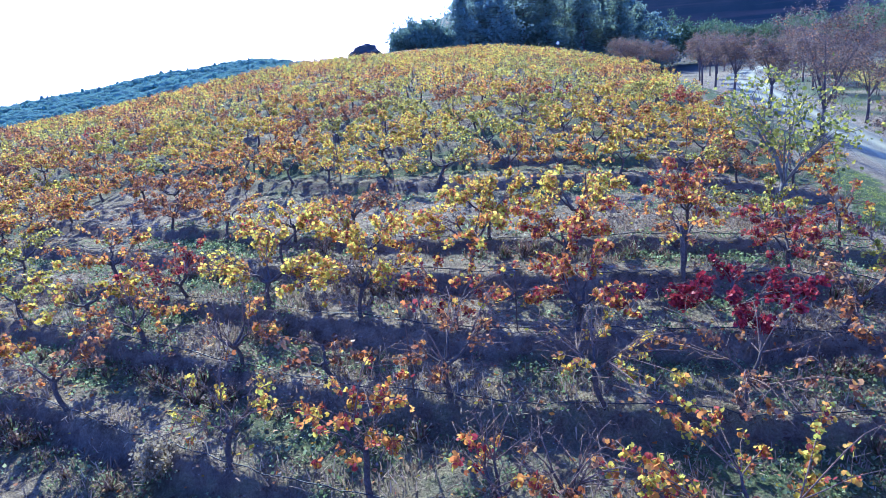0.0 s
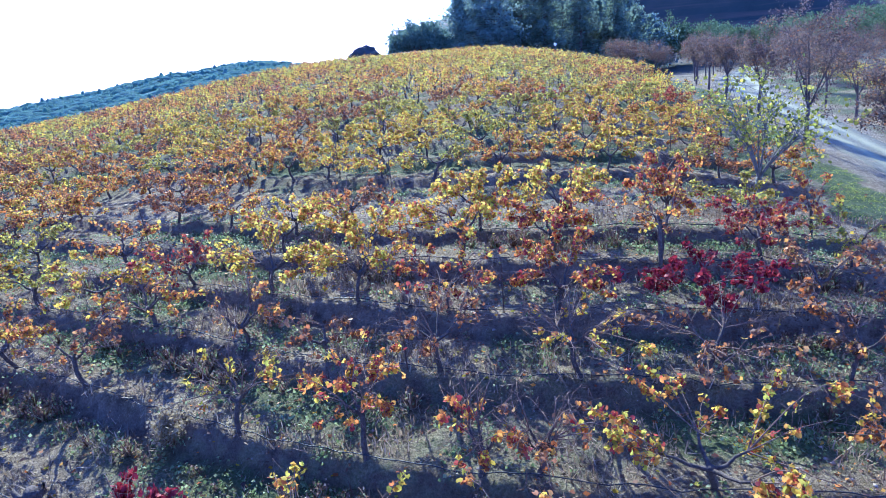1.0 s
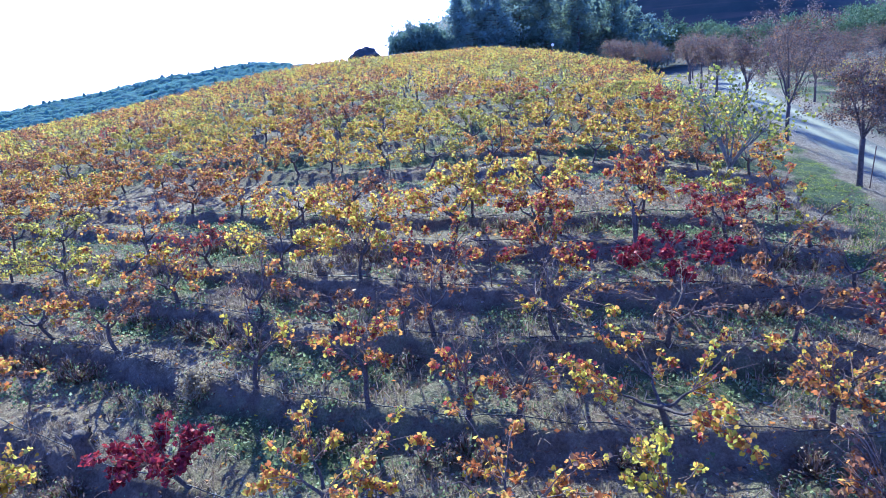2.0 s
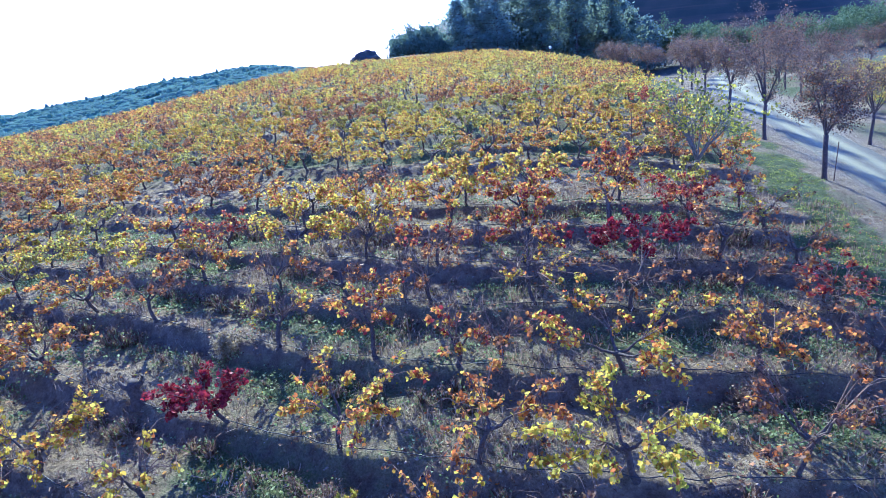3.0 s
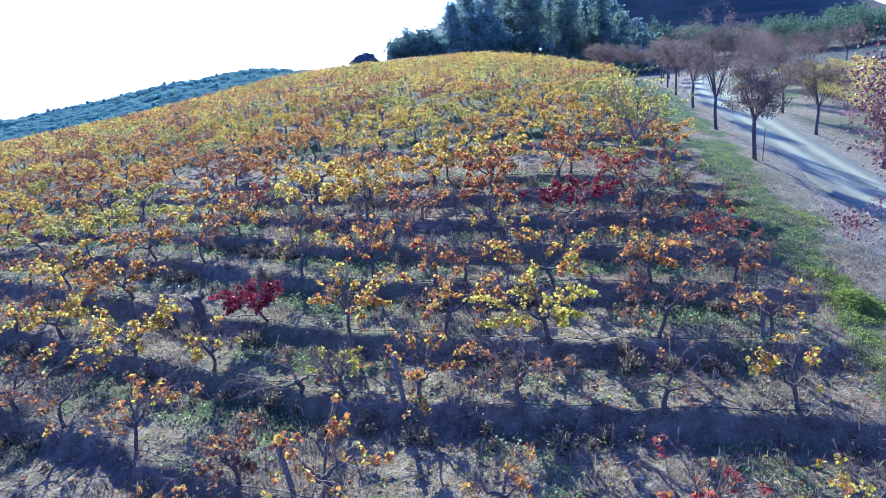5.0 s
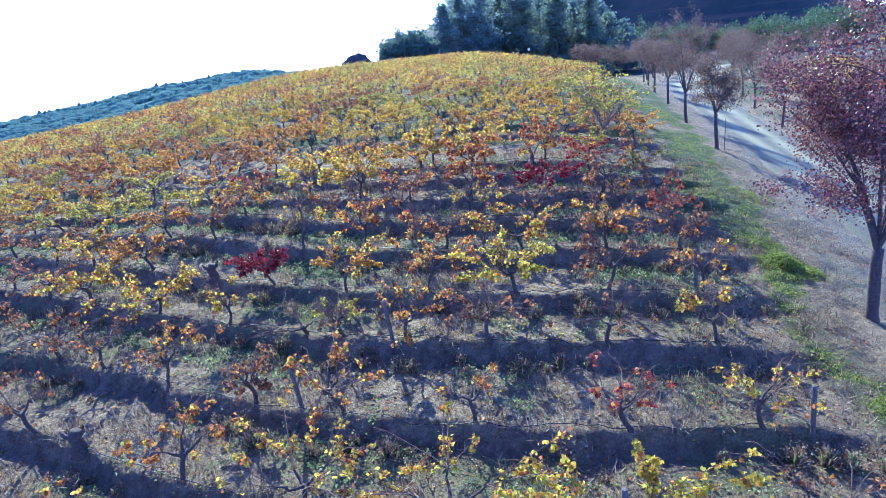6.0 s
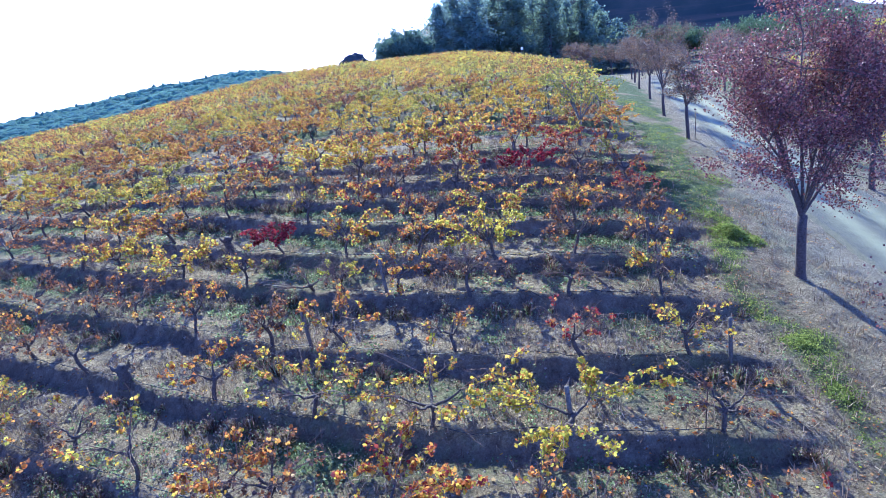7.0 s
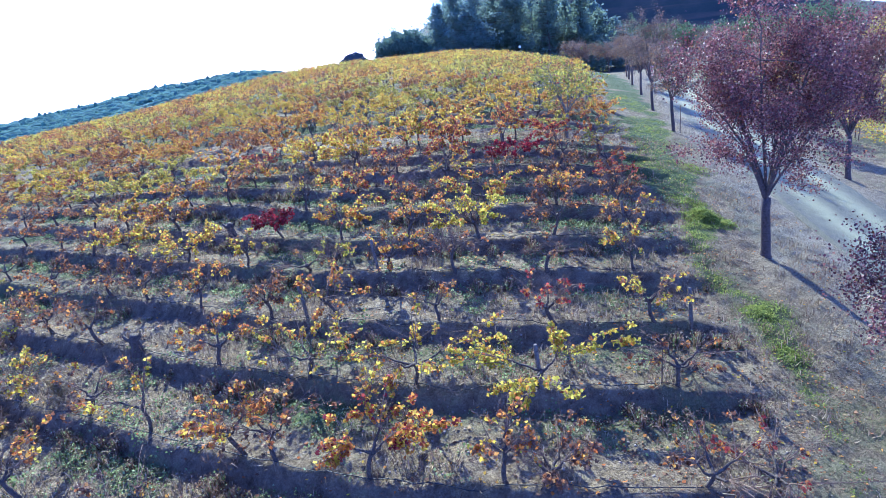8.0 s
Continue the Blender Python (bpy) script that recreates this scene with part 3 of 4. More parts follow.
# row line, place along it, colouring, leafiness, height, spread
KNOWN = [
    (-9.35, -8.6, "yellow", 0.6, 0.9, 1.0), (-9.35, -6.9, "orange", 0.45, 0.9, 0.9), (-9.35, -4.6, "dry", 0.2, 0.8, 0.8), (-9.35, -2.3, "orange", 0.3, 0.9, 0.9),
    (-7.03, -8.9, "yellow", 0.6, 0.9, 1.0), (-7.03, -6.7, "dry", 0.25, 0.8, 0.9), (-7.03, -5.0, "yellow", 0.55, 1.1, 0.8), (-7.03, -2.8, "orange", 0.7, 1.1, 0.8),
    (-7.03, -2.2, "dry", 0.3, 0.9, 0.8), (-7.03, -0.4, "fire", 1.7, 1.05, 1.1), (-7.03, 1.9, "orange", 0.3, 1.0, 0.6), (-7.03, 2.7, "dry", 0.35, 0.8, 0.7),
    (-7.03, 5.1, "dry", 0.15, 0.8, 1.0), (-7.03, 6.2, "red", 0.2, 0.6, 1.0),
    (-4.55, -9.7, "dry", 0.35, 0.9, 1.1), (-4.55, -7.8, "dry", 0.25, 1.0, 0.7), (-4.55, -4.1, "orange", 0.55, 1.1, 0.9), (-4.55, -1.8, "yellow", 0.5, 0.9, 1.3),
    (-4.55, 0.5, "yellow", 0.7, 0.9, 1.5), (-4.55, 2.9, "lemon", 1.7, 0.8, 1.4), (-4.55, 5.65, "dry", 0.18, 0.9, 1.1),
    (-2.3, -8.8, "dry", 0.4, 0.9, 0.9), (-2.3, -7.3, "dry", 0.3, 0.9, 0.9), (-2.3, -5.4, "orange", 0.45, 1.0, 0.8), (-2.3, -3.2, "dry", 0.35, 1.0, 0.6),
    (-2.3, -1.3, "orange", 0.55, 1.1, 0.9), (-2.3, 1.1, "orange", 0.28, 0.9, 0.7), (-2.3, 3.8, "red", 0.35, 1.1, 0.7), (-2.3, 6.1, "yellow", 0.32, 1.1, 0.7),
    (0.2, -9.2, "yellow", 0.9, 1.0, 1.0), (0.2, -6.8, "yellow", 0.9, 1.0, 1.15), (0.2, -4.6, "yellow", 0.2, 1.0, 0.6), (0.2, -2.5, "dry", 0.15, 0.6, 1.1),
    (0.2, -1.6, "lime_few", 0.1, 0.8, 0.6), (0.2, 1.7, "dry", 0.2, 1.0, 0.8), (0.2, 4.2, "dry", 0.2, 0.8, 0.8), (0.2, 6.6, "yellow", 0.35, 1.2, 0.7),
    (2.25, -10.5, "yellow", 0.9, 1.0, 1.0), (2.25, -8.0, "orange", 0.8, 1.0, 1.0), (2.25, -3.75, "crimson", 0.85, 0.95, 0.58), (2.25, -1.7, "gold", 0.85, 1.15, 0.85),
    (2.25, 0.5, "orange", 0.85, 1.05, 0.95), (2.25, 2.7, "lemon", 1.2, 1.35, 1.15), (2.25, 4.9, "dry", 0.6, 1.35, 0.9), (2.25, 7.2, "orange", 0.35, 1.2, 0.8),
    (4.5, -8.3, "orange", 0.8, 1.0, 1.0), (4.5, -6.4, "rust", 0.4, 1.1, 0.8), (4.5, -3.2, "yellow", 0.18, 1.0, 0.8), (4.5, -1.15, "fire", 0.55, 1.2, 0.6),
    (4.5, 0.4, "fire", 0.3, 1.1, 0.6), (4.5, 1.1, "rust", 0.15, 1.1, 0.6), (4.5, 3.2, "harvest", 0.95, 1.0, 1.35), (4.5, 5.5, "orange", 0.45, 1.2, 0.8), (4.5, 7.6, "dry", 0.3, 0.9, 0.8),
    (6.5, -7.1, "yellow", 1.0, 1.15, 1.0), (6.5, -5.7, "orange", 0.4, 1.0, 0.9), (6.5, -3.6, "orange", 0.25, 1.1, 0.8), (6.5, -1.9, "dry", 0.5, 1.0, 0.8),
    (6.5, -0.1, "rust", 0.32, 1.15, 0.8), (6.5, 2.1, "yellow", 0.15, 1.0, 0.9), (6.5, 4.0, "dry", 0.35, 1.1, 1.2), (6.5, 6.2, "dry", 0.4, 1.0, 0.9), (6.5, 8.2, "red", 0.5, 1.0, 0.8),
    (8.35, -7.6, "orange", 0.9, 1.1, 1.0), (8.35, -5.6, "red", 0.5, 1.0, 0.9), (8.35, -3.5, "yellow", 0.8, 1.1, 1.0), (8.35, -1.6, "yellow", 0.9, 1.1, 0.95),
    (8.35, 0.2, "ember", 0.7, 1.15, 0.9), (8.35, 2.2, "ember", 1.2, 1.25, 0.9), (8.35, 4.85, "crimson", 1.9, 0.85, 1.1), (8.35, 6.6, "rust", 0.6, 1.1, 0.9), (8.35, 8.5, "rust", 0.5, 1.0, 0.9),
    (10.3, -3.6, "gold", 1.3, 1.2, 1.0), (10.3, -1.6, "gold", 1.4, 1.2, 1.15), (10.3, 0.6, "gold", 1.4, 1.3, 1.0), (10.3, 2.5, "ember", 1.3, 1.25, 0.9), (10.3, 4.7, "orange", 0.7, 1.3, 0.8),
    (10.3, 6.8, "red", 0.9, 1.1, 0.85), (10.3, 8.8, "olive", 0.7, 1.0, 1.0),
    (12.05, -2.0, "rust", 0.5, 1.0, 0.8), (12.05, 1.2, "yellow", 1.6, 1.35, 1.0), (12.05, 3.2, "yellow", 1.6, 1.35, 1.15), (12.05, 5.5, "ember", 1.4, 1.36, 0.8), (12.05, 9.0, "ember", 0.7, 1.3, 0.7),
]
MIXES["gold"] = [("yellow", 0.50), ("orange", 0.38), ("red", 0.06), ("olive", 0.06)]
WORDS["gold"] = "grapevine with gold and orange autumn leaves on a terrace"
MIXES["harvest"] = [("orange", 0.38), ("yellow", 0.30), ("lime", 0.20), ("red", 0.12)]
WORDS["harvest"] = "spreading grapevine with orange, yellow and green leaves on a terrace"
MIXES["lemon"] = [("yellow", 0.56), ("lime", 0.30), ("orange", 0.14)]
WORDS["lemon"] = "tall grapevine with lemon yellow autumn leaves on a terrace"
MIXES["ember"] = [("orange", 0.44), ("red", 0.28), ("yellow", 0.13), ("rust", 0.15)]
WORDS["ember"] = "grapevine with rust-red and orange autumn leaves on a terrace"
MIXES["fire"] = [("orange", 0.5), ("red", 0.25), ("yellow", 0.25)]
WORDS["fire"] = "grapevine with bright orange-red autumn leaves on a terrace"
MIXES["lime_few"] = [("lime", 0.7), ("yellow", 0.3)]
WORDS["lime_few"] = "small grapevine with a few yellow-green leaves on a terrace"
taken = {}
for i, (v, x, mix, dense, tall, wide) in enumerate(KNOWN):
    y = v + float(bend(x)) + 0.10
    taken.setdefault(v, []).append(x)
    vine_thing(vine_meshes(100 + i, mix, dense, tall, wide), x, y, mix, 0.0, 1.0, dense < 0.4)

# dead stumps
for x, v in ((-6.5, -4.65), (-5.7, 2.2)):
    s = Soup()
    tube(s, [(0, 0, -0.1), (0.02, 0, 0.12), (-0.03, 0.02, 0.32), (0.03, 0, 0.46)], [0.17, 0.13, 0.12, 0.09], 8)
    tube(s, [(0.02, 0, 0.3), (0.16, 0.03, 0.42), (0.20, 0.05, 0.55)], [0.07, 0.05, 0.03], 6)
    tube(s, [(-0.02, 0, 0.3), (-0.16, -0.03, 0.38), (-0.24, 0.02, 0.47)], [0.06, 0.045, 0.03], 6)
    y = v + float(bend(x)) + 0.05
    ob = new("vine_stump", s.done("vine_stump", VINE_BARK, True))
    ob.matrix_world = pose(x, y, ground_z(x, y))
    tagged(ob, "thick dark dead grapevine stump on a terrace edge", "vine stump")

# the other vines, row by row
rng = np.random.default_rng(7)
LIBRARY = {}
for mix in ("yellow", "orange", "rust", "red", "olive", "dry"):
    LIBRARY[mix] = [vine_meshes(500 + 10 * k + len(mix), mix, rng.uniform(1.35, 1.9) if mix != "dry" else 0.4, rng.uniform(0.9, 1.15), rng.uniform(0.95, 1.2), LEAF_MID, 0.063, 5) for k in range(3)]


SPARSE = {mix: [vine_meshes(700 + 10 * k + len(mix), mix, 0.55 + 0.2 * k if mix != "dry" else 0.25, 0.95, 1.0, LEAF_MID, 0.066, 5) for k in range(2)] for mix in ("yellow", "orange", "rust", "olive", "dry")}


def colouring(x, y):
    w = float(wave(x, y, 9.0, 51)) + 0.6 * float(wave(x, y, 3.0, 52))
    p = rng.uniform()
    if x < -6 - 0.1 * y:
        names, share = ["orange", "rust", "yellow", "olive", "red"], [0.27, 0.24, 0.27, 0.21, 0.01]
    else:
        names, share = ["yellow", "olive", "orange", "rust", "red"], [0.40, 0.33, 0.17, 0.08, 0.02]
    if y > 28:
        share = [s * k for s, k in zip(share, [0.75, 1.1, 0.65, 1.1, 0.5] if names[0] == "orange" else [0.9, 1.1, 1.0, 0.9, 0.5])]
    if w > 0.5:
        share = [share[0], share[1] * 0.6, share[2] * 1.5, share[3] * 1.3, share[4]]
    share = np.cumsum(np.array(share) + 0.01)
    return names[int(np.searchsorted(share, p * share[-1]))]


single, far_places = [], []
for v in sorted(list(LINES) + [14.5]):
    if v < -14:
        continue
    x0, x1 = -16 - 0.75 * (v + 10), float(edge(v)) - 0.2 if v != 14.5 else -6.5
    x = x1 - rng.uniform(0, 1.2)
    while x > max(x0, -62):
        y = v + float(bend(x)) + 0.10
        xx = x + rng.normal(0, 0.12)
        if min([abs(xx - t) for t in taken.get(v, [])] + [9]) > 1.15 and (v > 12.5 or xx < -10.2 or v not in taken or rng.uniform() < 0.55) and not (xx > edge(y) - 0.2):
            (single if v < 30 and np.hypot(xx, y) < 36 else far_places).append((xx, y))
        x -= 2.12 if v < 13 else 1.75
single.sort(key=lambda p: np.hypot(p[0], p[1] + 6))
for x, y in single[:215]:
    mix = colouring(x, y)
    lower = y - float(bend(x)) < 3.5 and mix in SPARSE
    if lower and rng.uniform() < 0.35:
        mix = "dry"
    vine_thing(SPARSE[mix][rng.integers(2)] if lower else LIBRARY[mix][rng.integers(3)], x, y, mix, rng.uniform(0, 360), rng.uniform(0.82, 1.02), lower)
far_places += single[215:]

fw, fl = Soup(), Soup()
FAR_KEYS = ["yellow", "orange", "rust", "red", "olive", "lime", "brown"]
for x, y in far_places:
    z = ground_z(x, y)
    mix = colouring(x, y)
    r = np.hypot(x, y + 6)
    tube(fw, [(x, y, z - 0.05), (x + rng.normal(0, 0.04), y, z + 0.35), (x + rng.normal(0, 0.06), y, z + 0.7)], [0.06, 0.045, 0.035], 4)
    m = int(np.interp(r, [30, 80], [420, 210]) * rng.uniform(0.6, 1.25))
    g = rng.integers(0, 13, m)
    slope = -0.55 * (1 - 1 / (1 + math.exp(-(x - 0.5) / 2)))
    along, over = rng.uniform(-0.95, 0.95, 13)[g], rng.normal(0, 0.27, 13)[g]
    pts = np.stack([x + along, y + over + slope * along, z + (rng.uniform(0.55, 1.12, 13) - 0.25 * rng.uniform(0, 1, 13) ** 3)[g] - 0.12 * np.abs(along)], 1) + rng.normal(0, 0.10, (m, 3))
    names = [n for n, w in MIXES[mix]]
    pick = np.array([FAR_KEYS.index(n) for n in names])[rng.choice(len(names), m, p=[w for n, w in MIXES[mix]])]
    pick = np.where(rng.uniform(0, 1, m) < 0.20, FAR_KEYS.index("brown"), pick)
    scatter(fl, LEAF_COARSE, pts, random_turns(rng, m), rng.uniform(0.7, 1.3, m) * np.interp(r, [30, 80], [0.087, 0.122]), pick)
far_vines = tagged(new("distant_vines"), "rows of autumn vines covering the hilltop", "grapevines", kind="stuff")
part("trunks", fw.done("trunks", VINE_BARK), far_vines)
part("foliage", fl.done("foliage", [LEAF[k] for k in FAR_KEYS]), far_vines)


# ---------- trees ----------
def crown_tree(name, seed, x, y, height, clear, width, leaf_names, twig_leaves, leaf_size, label, category="tree", bark=TREE_BARK, trunk=0.14, limbs=7, subs=7, twigs=6, lean=(0, 0), shape=LEAF_MID, group="", flat=1.0, base=None, loose=0.17):
    rng = np.random.default_rng(seed)
    wood, branch, leaf = Soup(), Soup(), Soup()
    lean = np.array([lean[0], lean[1], 0.0])
    k = np.linspace(0, 1, 7)
    bole = np.stack([lean[0] * k + 0.03 * np.sin(4 * k + seed), lean[1] * k + 0.03 * np.cos(3 * k), -0.15 + (clear + 0.15) * k], 1)
    tube(wood, bole, np.interp(k, [0, 0.12, 0.9, 1], [1.35, 1.0, 0.85, 0.95]) * trunk, 10)
    top = bole[-1]
    mid = np.array([lean[0] * 1.6, lean[1] * 1.6, clear + (height - clear) * 0.48])
    rx, rz = width / 2, (height - clear) * 0.52 * flat
    at = []
    for i in range(limbs):
        th = i * 2.4 + rng.normal(0, 0.3)
        el = -0.58 + 1.52 * ((i * 5) % limbs + 0.5) / limbs
        c = math.sqrt(max(0.05, 1 - min(el, 0.97) ** 2))
        goal = mid + np.array([math.cos(th) * c * rx, math.sin(th) * c * rx, el * rz]) * rng.uniform(0.55, 0.75)
        q = np.linspace(0, 1, 7)[:, None]
        knee = top + (goal - top) * 0.35 + np.array([0, 0, (goal - top)[2] * 0.10 + 0.1])
        limb = (1 - q) ** 2 * top + 2 * q * (1 - q) * knee + q ** 2 * goal + rng.normal(0, 0.03, (7, 3)) * q
        big = 0.62 if i in (1, 4) else 0.36
        tube(wood, limb, np.linspace(trunk * big, trunk * 0.10, 7), 7)
        for j in range(subs):
            s = limb[rng.integers(2, 7)]
            e = goal + rng.normal(0, 1, 3) * np.array([rx, rx, rz]) * 0.36
            off = (e - mid) / np.array([rx, rx, rz])
            ln = np.linalg.norm(off)
            if ln > 1:
                e = mid + (e - mid) / ln * rng.uniform(0.78, 1.12)
            q = np.linspace(0, 1, 5)[:, None]
            sub = s + (e - s) * q + np.array([0, 0, 1]) * (0.10 * width * 0.4 * np.sin(q * 3.14)) + rng.normal(0, 0.04, (5, 3)) * q
            tube(branch, sub, np.linspace(trunk * 0.14, trunk * 0.04, 5), 4)
            for t in range(twigs):
                a = sub[rng.integers(2, 5)]
                b = a + rng.normal(0, 1, 3) * np.array([1, 1, 0.8]) * width * 0.085 + np.array([0, 0, 0.04 * width])
                tube(branch, [a, (a + b) / 2 + rng.normal(0, 0.02, 3), b], [trunk * 0.05, trunk * 0.035, trunk * 0.018], 4)
                m = rng.poisson(twig_leaves)
                if m:
                    at.append(a + (b - a) * rng.uniform(0.1, 1.2, (m, 1)) + rng.normal(0, loose * width * 0.2, (m, 3)))
    at = np.concatenate(at) if at else np.zeros((0, 3))
    pick = rng.choice(len(leaf_names), len(at), p=[w for n, w in leaf_names])
    scatter(leaf, shape, at, random_turns(rng, len(at)), rng.uniform(0.7, 1.3, len(at)) * leaf_size, pick)
    root = new(name)
    root.matrix_world = pose(x, y, ground_z(x, y) if base is None else base)
    tagged(root, label, category, group)
    part("trunk", wood.done("trunk", bark, True), root)
    part("branchwork", branch.done("branchwork", bark), root)
    part("crown", leaf.done("crown", [n if not isinstance(n, str) else LEAF[n] for n, w in leaf_names]), root)
    return root


PLUM_LEAVES = [("plum", 0.86), ("rust", 0.03), ("dusk", 0.11)]
DULL_LEAVES = [("dusk", 0.70), ("brown", 0.22), ("rust", 0.08)]
AVENUE = "trees along the gravel road"
crown_tree("roadside_tree", 1, 11.1, 1.8, 7.9, 1.85, 4.7, PLUM_LEAVES, 120, 0.047, "roadside tree with dense dark plum-red leaves and a forked trunk", trunk=0.14, lean=(-0.1, 0), group=AVENUE, limbs=9)
crown_tree("roadside_tree", 2, 21.3, 12.2, 7.6, 2.1, 4.7, PLUM_LEAVES, 70, 0.060, "roadside tree with dense dark plum-red leaves beyond the road", trunk=0.13, lean=(-0.2, 0), group=AVENUE, limbs=9)
crown_tree("roadside_tree", 3, 11.3, -4.5, 4.2, 0.6, 4.2, PLUM_LEAVES, 75, 0.052, "roadside tree with dense dark plum-red leaves beside the verge", trunk=0.13, group=AVENUE, limbs=9)
for i, (x, y, h, w, lv) in enumerate([(15.0, 17.3, 5.0, 2.9, 9), (16.8, 24.6, 7.6, 3.9, 11), (19.1, 32.6, 5.2, 3.0, 9), (21.7, 41.6, 5.6, 3.4, 10), (24.4, 50.0, 5.6, 3.4, 10), (27.2, 58.6, 5.6, 3.6, 10),
                                  (30.8, 67.0, 5.6, 3.8, 10), (34.8, 75.0, 5.6, 4.0, 10), (39.6, 83.0, 5.8, 4.0, 10), (25.6, 29.0, 5.8, 3.4, 10), (24.0, 21.0, 3.6, 2.4, 6), (28.4, 37.5, 5.8, 3.6, 10), (32.0, 46.0, 5.8, 3.8, 10),
                                  (36.0, 55.0, 6.0, 4.0, 10), (40.4, 63.5, 6.0, 4.2, 10), (45.0, 72.0, 6.0, 4.2, 10), (31.0, 27.5, 5.6, 3.6, 10), (30.0, 88.0, 5.0, 5.0, 12), (36.0, 92.0, 5.5, 5.0, 12), (44.0, 90.0, 5.0, 5.0, 12), (50.0, 82.0, 5.5, 5.0, 12), (55.0, 76.0, 5.0, 5.0, 12), (58.0, 92.0, 6.0, 5.5, 12), (66.0, 84.0, 5.5, 5.5, 12), (50.0, 100.0, 6.0, 6.0, 12), (27.0, 80.0, 4.6, 4.5, 12)]):
    crown_tree("roadside_tree", 20 + i, x, y, h * (0.84 if i < 9 else 0.95), 1.7, w * (0.94 if i < 9 else 1.1), DULL_LEAVES, lv * (4.4 if y < 60 else 2.6), 0.060 if y < 60 else 0.10, "roadside tree with thin dull purple-brown autumn leaves", trunk=0.095, lean=(-0.12, 0), group=AVENUE, limbs=7, subs=6, twigs=5, shape=LEAF_COARSE)
# tree stake beside a young trunk
s = Soup()
tube(s, [(0, 0, -0.2), (0, 0, 1.5)], [0.02, 0.02], 5)
ob = new("tree_stake", s.done("tree_stake", STEEL))
ob.matrix_world = pose(15.35, 17.25, ground_z(15.35, 17.25))
tagged(ob, "thin metal tree stake beside a roadside tree", "stake")
# small pale-trunked tree inside the vineyard edge
crown_tree("young_tree", 60, 8.1, 13.05, 3.9, 1.1, 3.1, [("tree_green", 0.45), ("lime", 0.35), ("olive", 0.2)], 3.6, 0.075, "small pale-barked tree with sparse yellow-green leaves", bark=PALE_BARK, trunk=0.085, limbs=8, subs=7, twigs=6, loose=0.08)


# ---------- distance: conifers, oaks, woods ----------
def conifer(seed, x, y, height, width, pale=False):
    rng = np.random.default_rng(seed)
    wood, leaf = Soup(), Soup()
    tube(wood, [(0, 0, -0.5), (0, 0, height * 0.5), (0.1, 0, height)], [height * 0.02, height * 0.013, 0.04], 6)
    at = []
    for h in np.arange(0.06, 1.0, 0.03):
        for b in range(rng.integers(5, 8)):
            th = rng.uniform(0, 6.28)
            ln = width * 0.62 * min(1.0, 1.7 * (1 - h)) ** 0.8 * rng.uniform(0.35, 1.2) * (0.78 + 0.34 * math.sin(3 * th + 11 * h + seed))
            tip = np.array([math.cos(th) * ln, math.sin(th) * ln, h * height + ln * 0.10])
            root = np.array([0, 0, h * height])
            tube(wood, [root, (root + tip) / 2 - np.array([0, 0, 0.1]), tip], [0.06, 0.045, 0.02], 4)
            m = int(11 + ln * 8)
            f = rng.uniform(0.3, 1.05, (m, 1))
            at.append(root + (tip - root) * f + rng.normal(0, 0.5, (m, 3)) * np.array([1, 1, 0.75]))
    at = np.concatenate(at)
    scatter(leaf, LEAF_COARSE, at, random_turns(rng, len(at)), rng.uniform(0.26, 0.62, len(at)))
    ob = new("conifer")
    ob.matrix_world = pose(x, y, ground_z(x, y))
    tagged(ob, "tall pale grey-green conifer on the hilltop" if pale else "tall dark blue-green conifer on the hilltop", "conifer", "conifers behind the vineyard")
    part("trunk", wood.done("trunk", TREE_BARK), ob)
    part("crown", leaf.done("crown", PALE_PINE if pale else PINE), ob)


def polar(az, r):
    return r * math.sin(radians(az)), r * math.cos(radians(az))


rng = np.random.default_rng(9)
for i, (az, r, h, w) in enumerate([(3.9, 128, 13, 9), (5.6, 134, 17, 11), (7.6, 128, 16, 11), (9.6, 136, 19, 12), (11.6, 130, 20, 11), (13.2, 138, 18, 11), (14.8, 131, 20, 10), (16.4, 140, 17, 10), (17.9, 134, 18, 10), (19.4, 142, 14, 10), (4.9, 148, 20, 12), (8.6, 152, 22, 12), (12.4, 155, 21, 12), (15.7, 158, 20, 12), (18.6, 156, 17, 12), (6.8, 146, 21, 12), (20.8, 152, 12, 10)]):
    conifer(200 + i, *polar(az, r), h, w, i in (4, 6, 8, 9, 3, 13))
for i, (az, r, h, w) in enumerate([(22.4, 158, 12.4, 8.5), (24.6, 158, 9.8, 7.5), (26.9, 168, 7.6, 8.5), (28.7, 170, 6.8, 8), (30.8, 164, 7.2, 10), (34.2, 164, 7.3, 13), (38.0, 170, 7.6, 13), (25.8, 190, 7, 9), (32.4, 192, 6.6, 9), (36.2, 195, 7.2, 10), (0.3, 118, 7.8, 8.0), (-1.4, 121, 6.8, 7), (1.9, 123, 7.0, 7)]):
    x, y = polar(az, r)
    crown_tree("oak_tree", 300 + i, x, y, h, 0.7, w * (1.1 if az > 20 else 1.0), [(OAK if az > 20 else SCRUB, 1.0)], 16, 0.42, "broad rounded green oak in the hollow" if az > 20 else "rounded dark green tree behind the vineyard crest", trunk=0.30, limbs=10, subs=7, twigs=5, shape=LEAF_COARSE, group="green trees beyond the vineyard", loose=0.22)

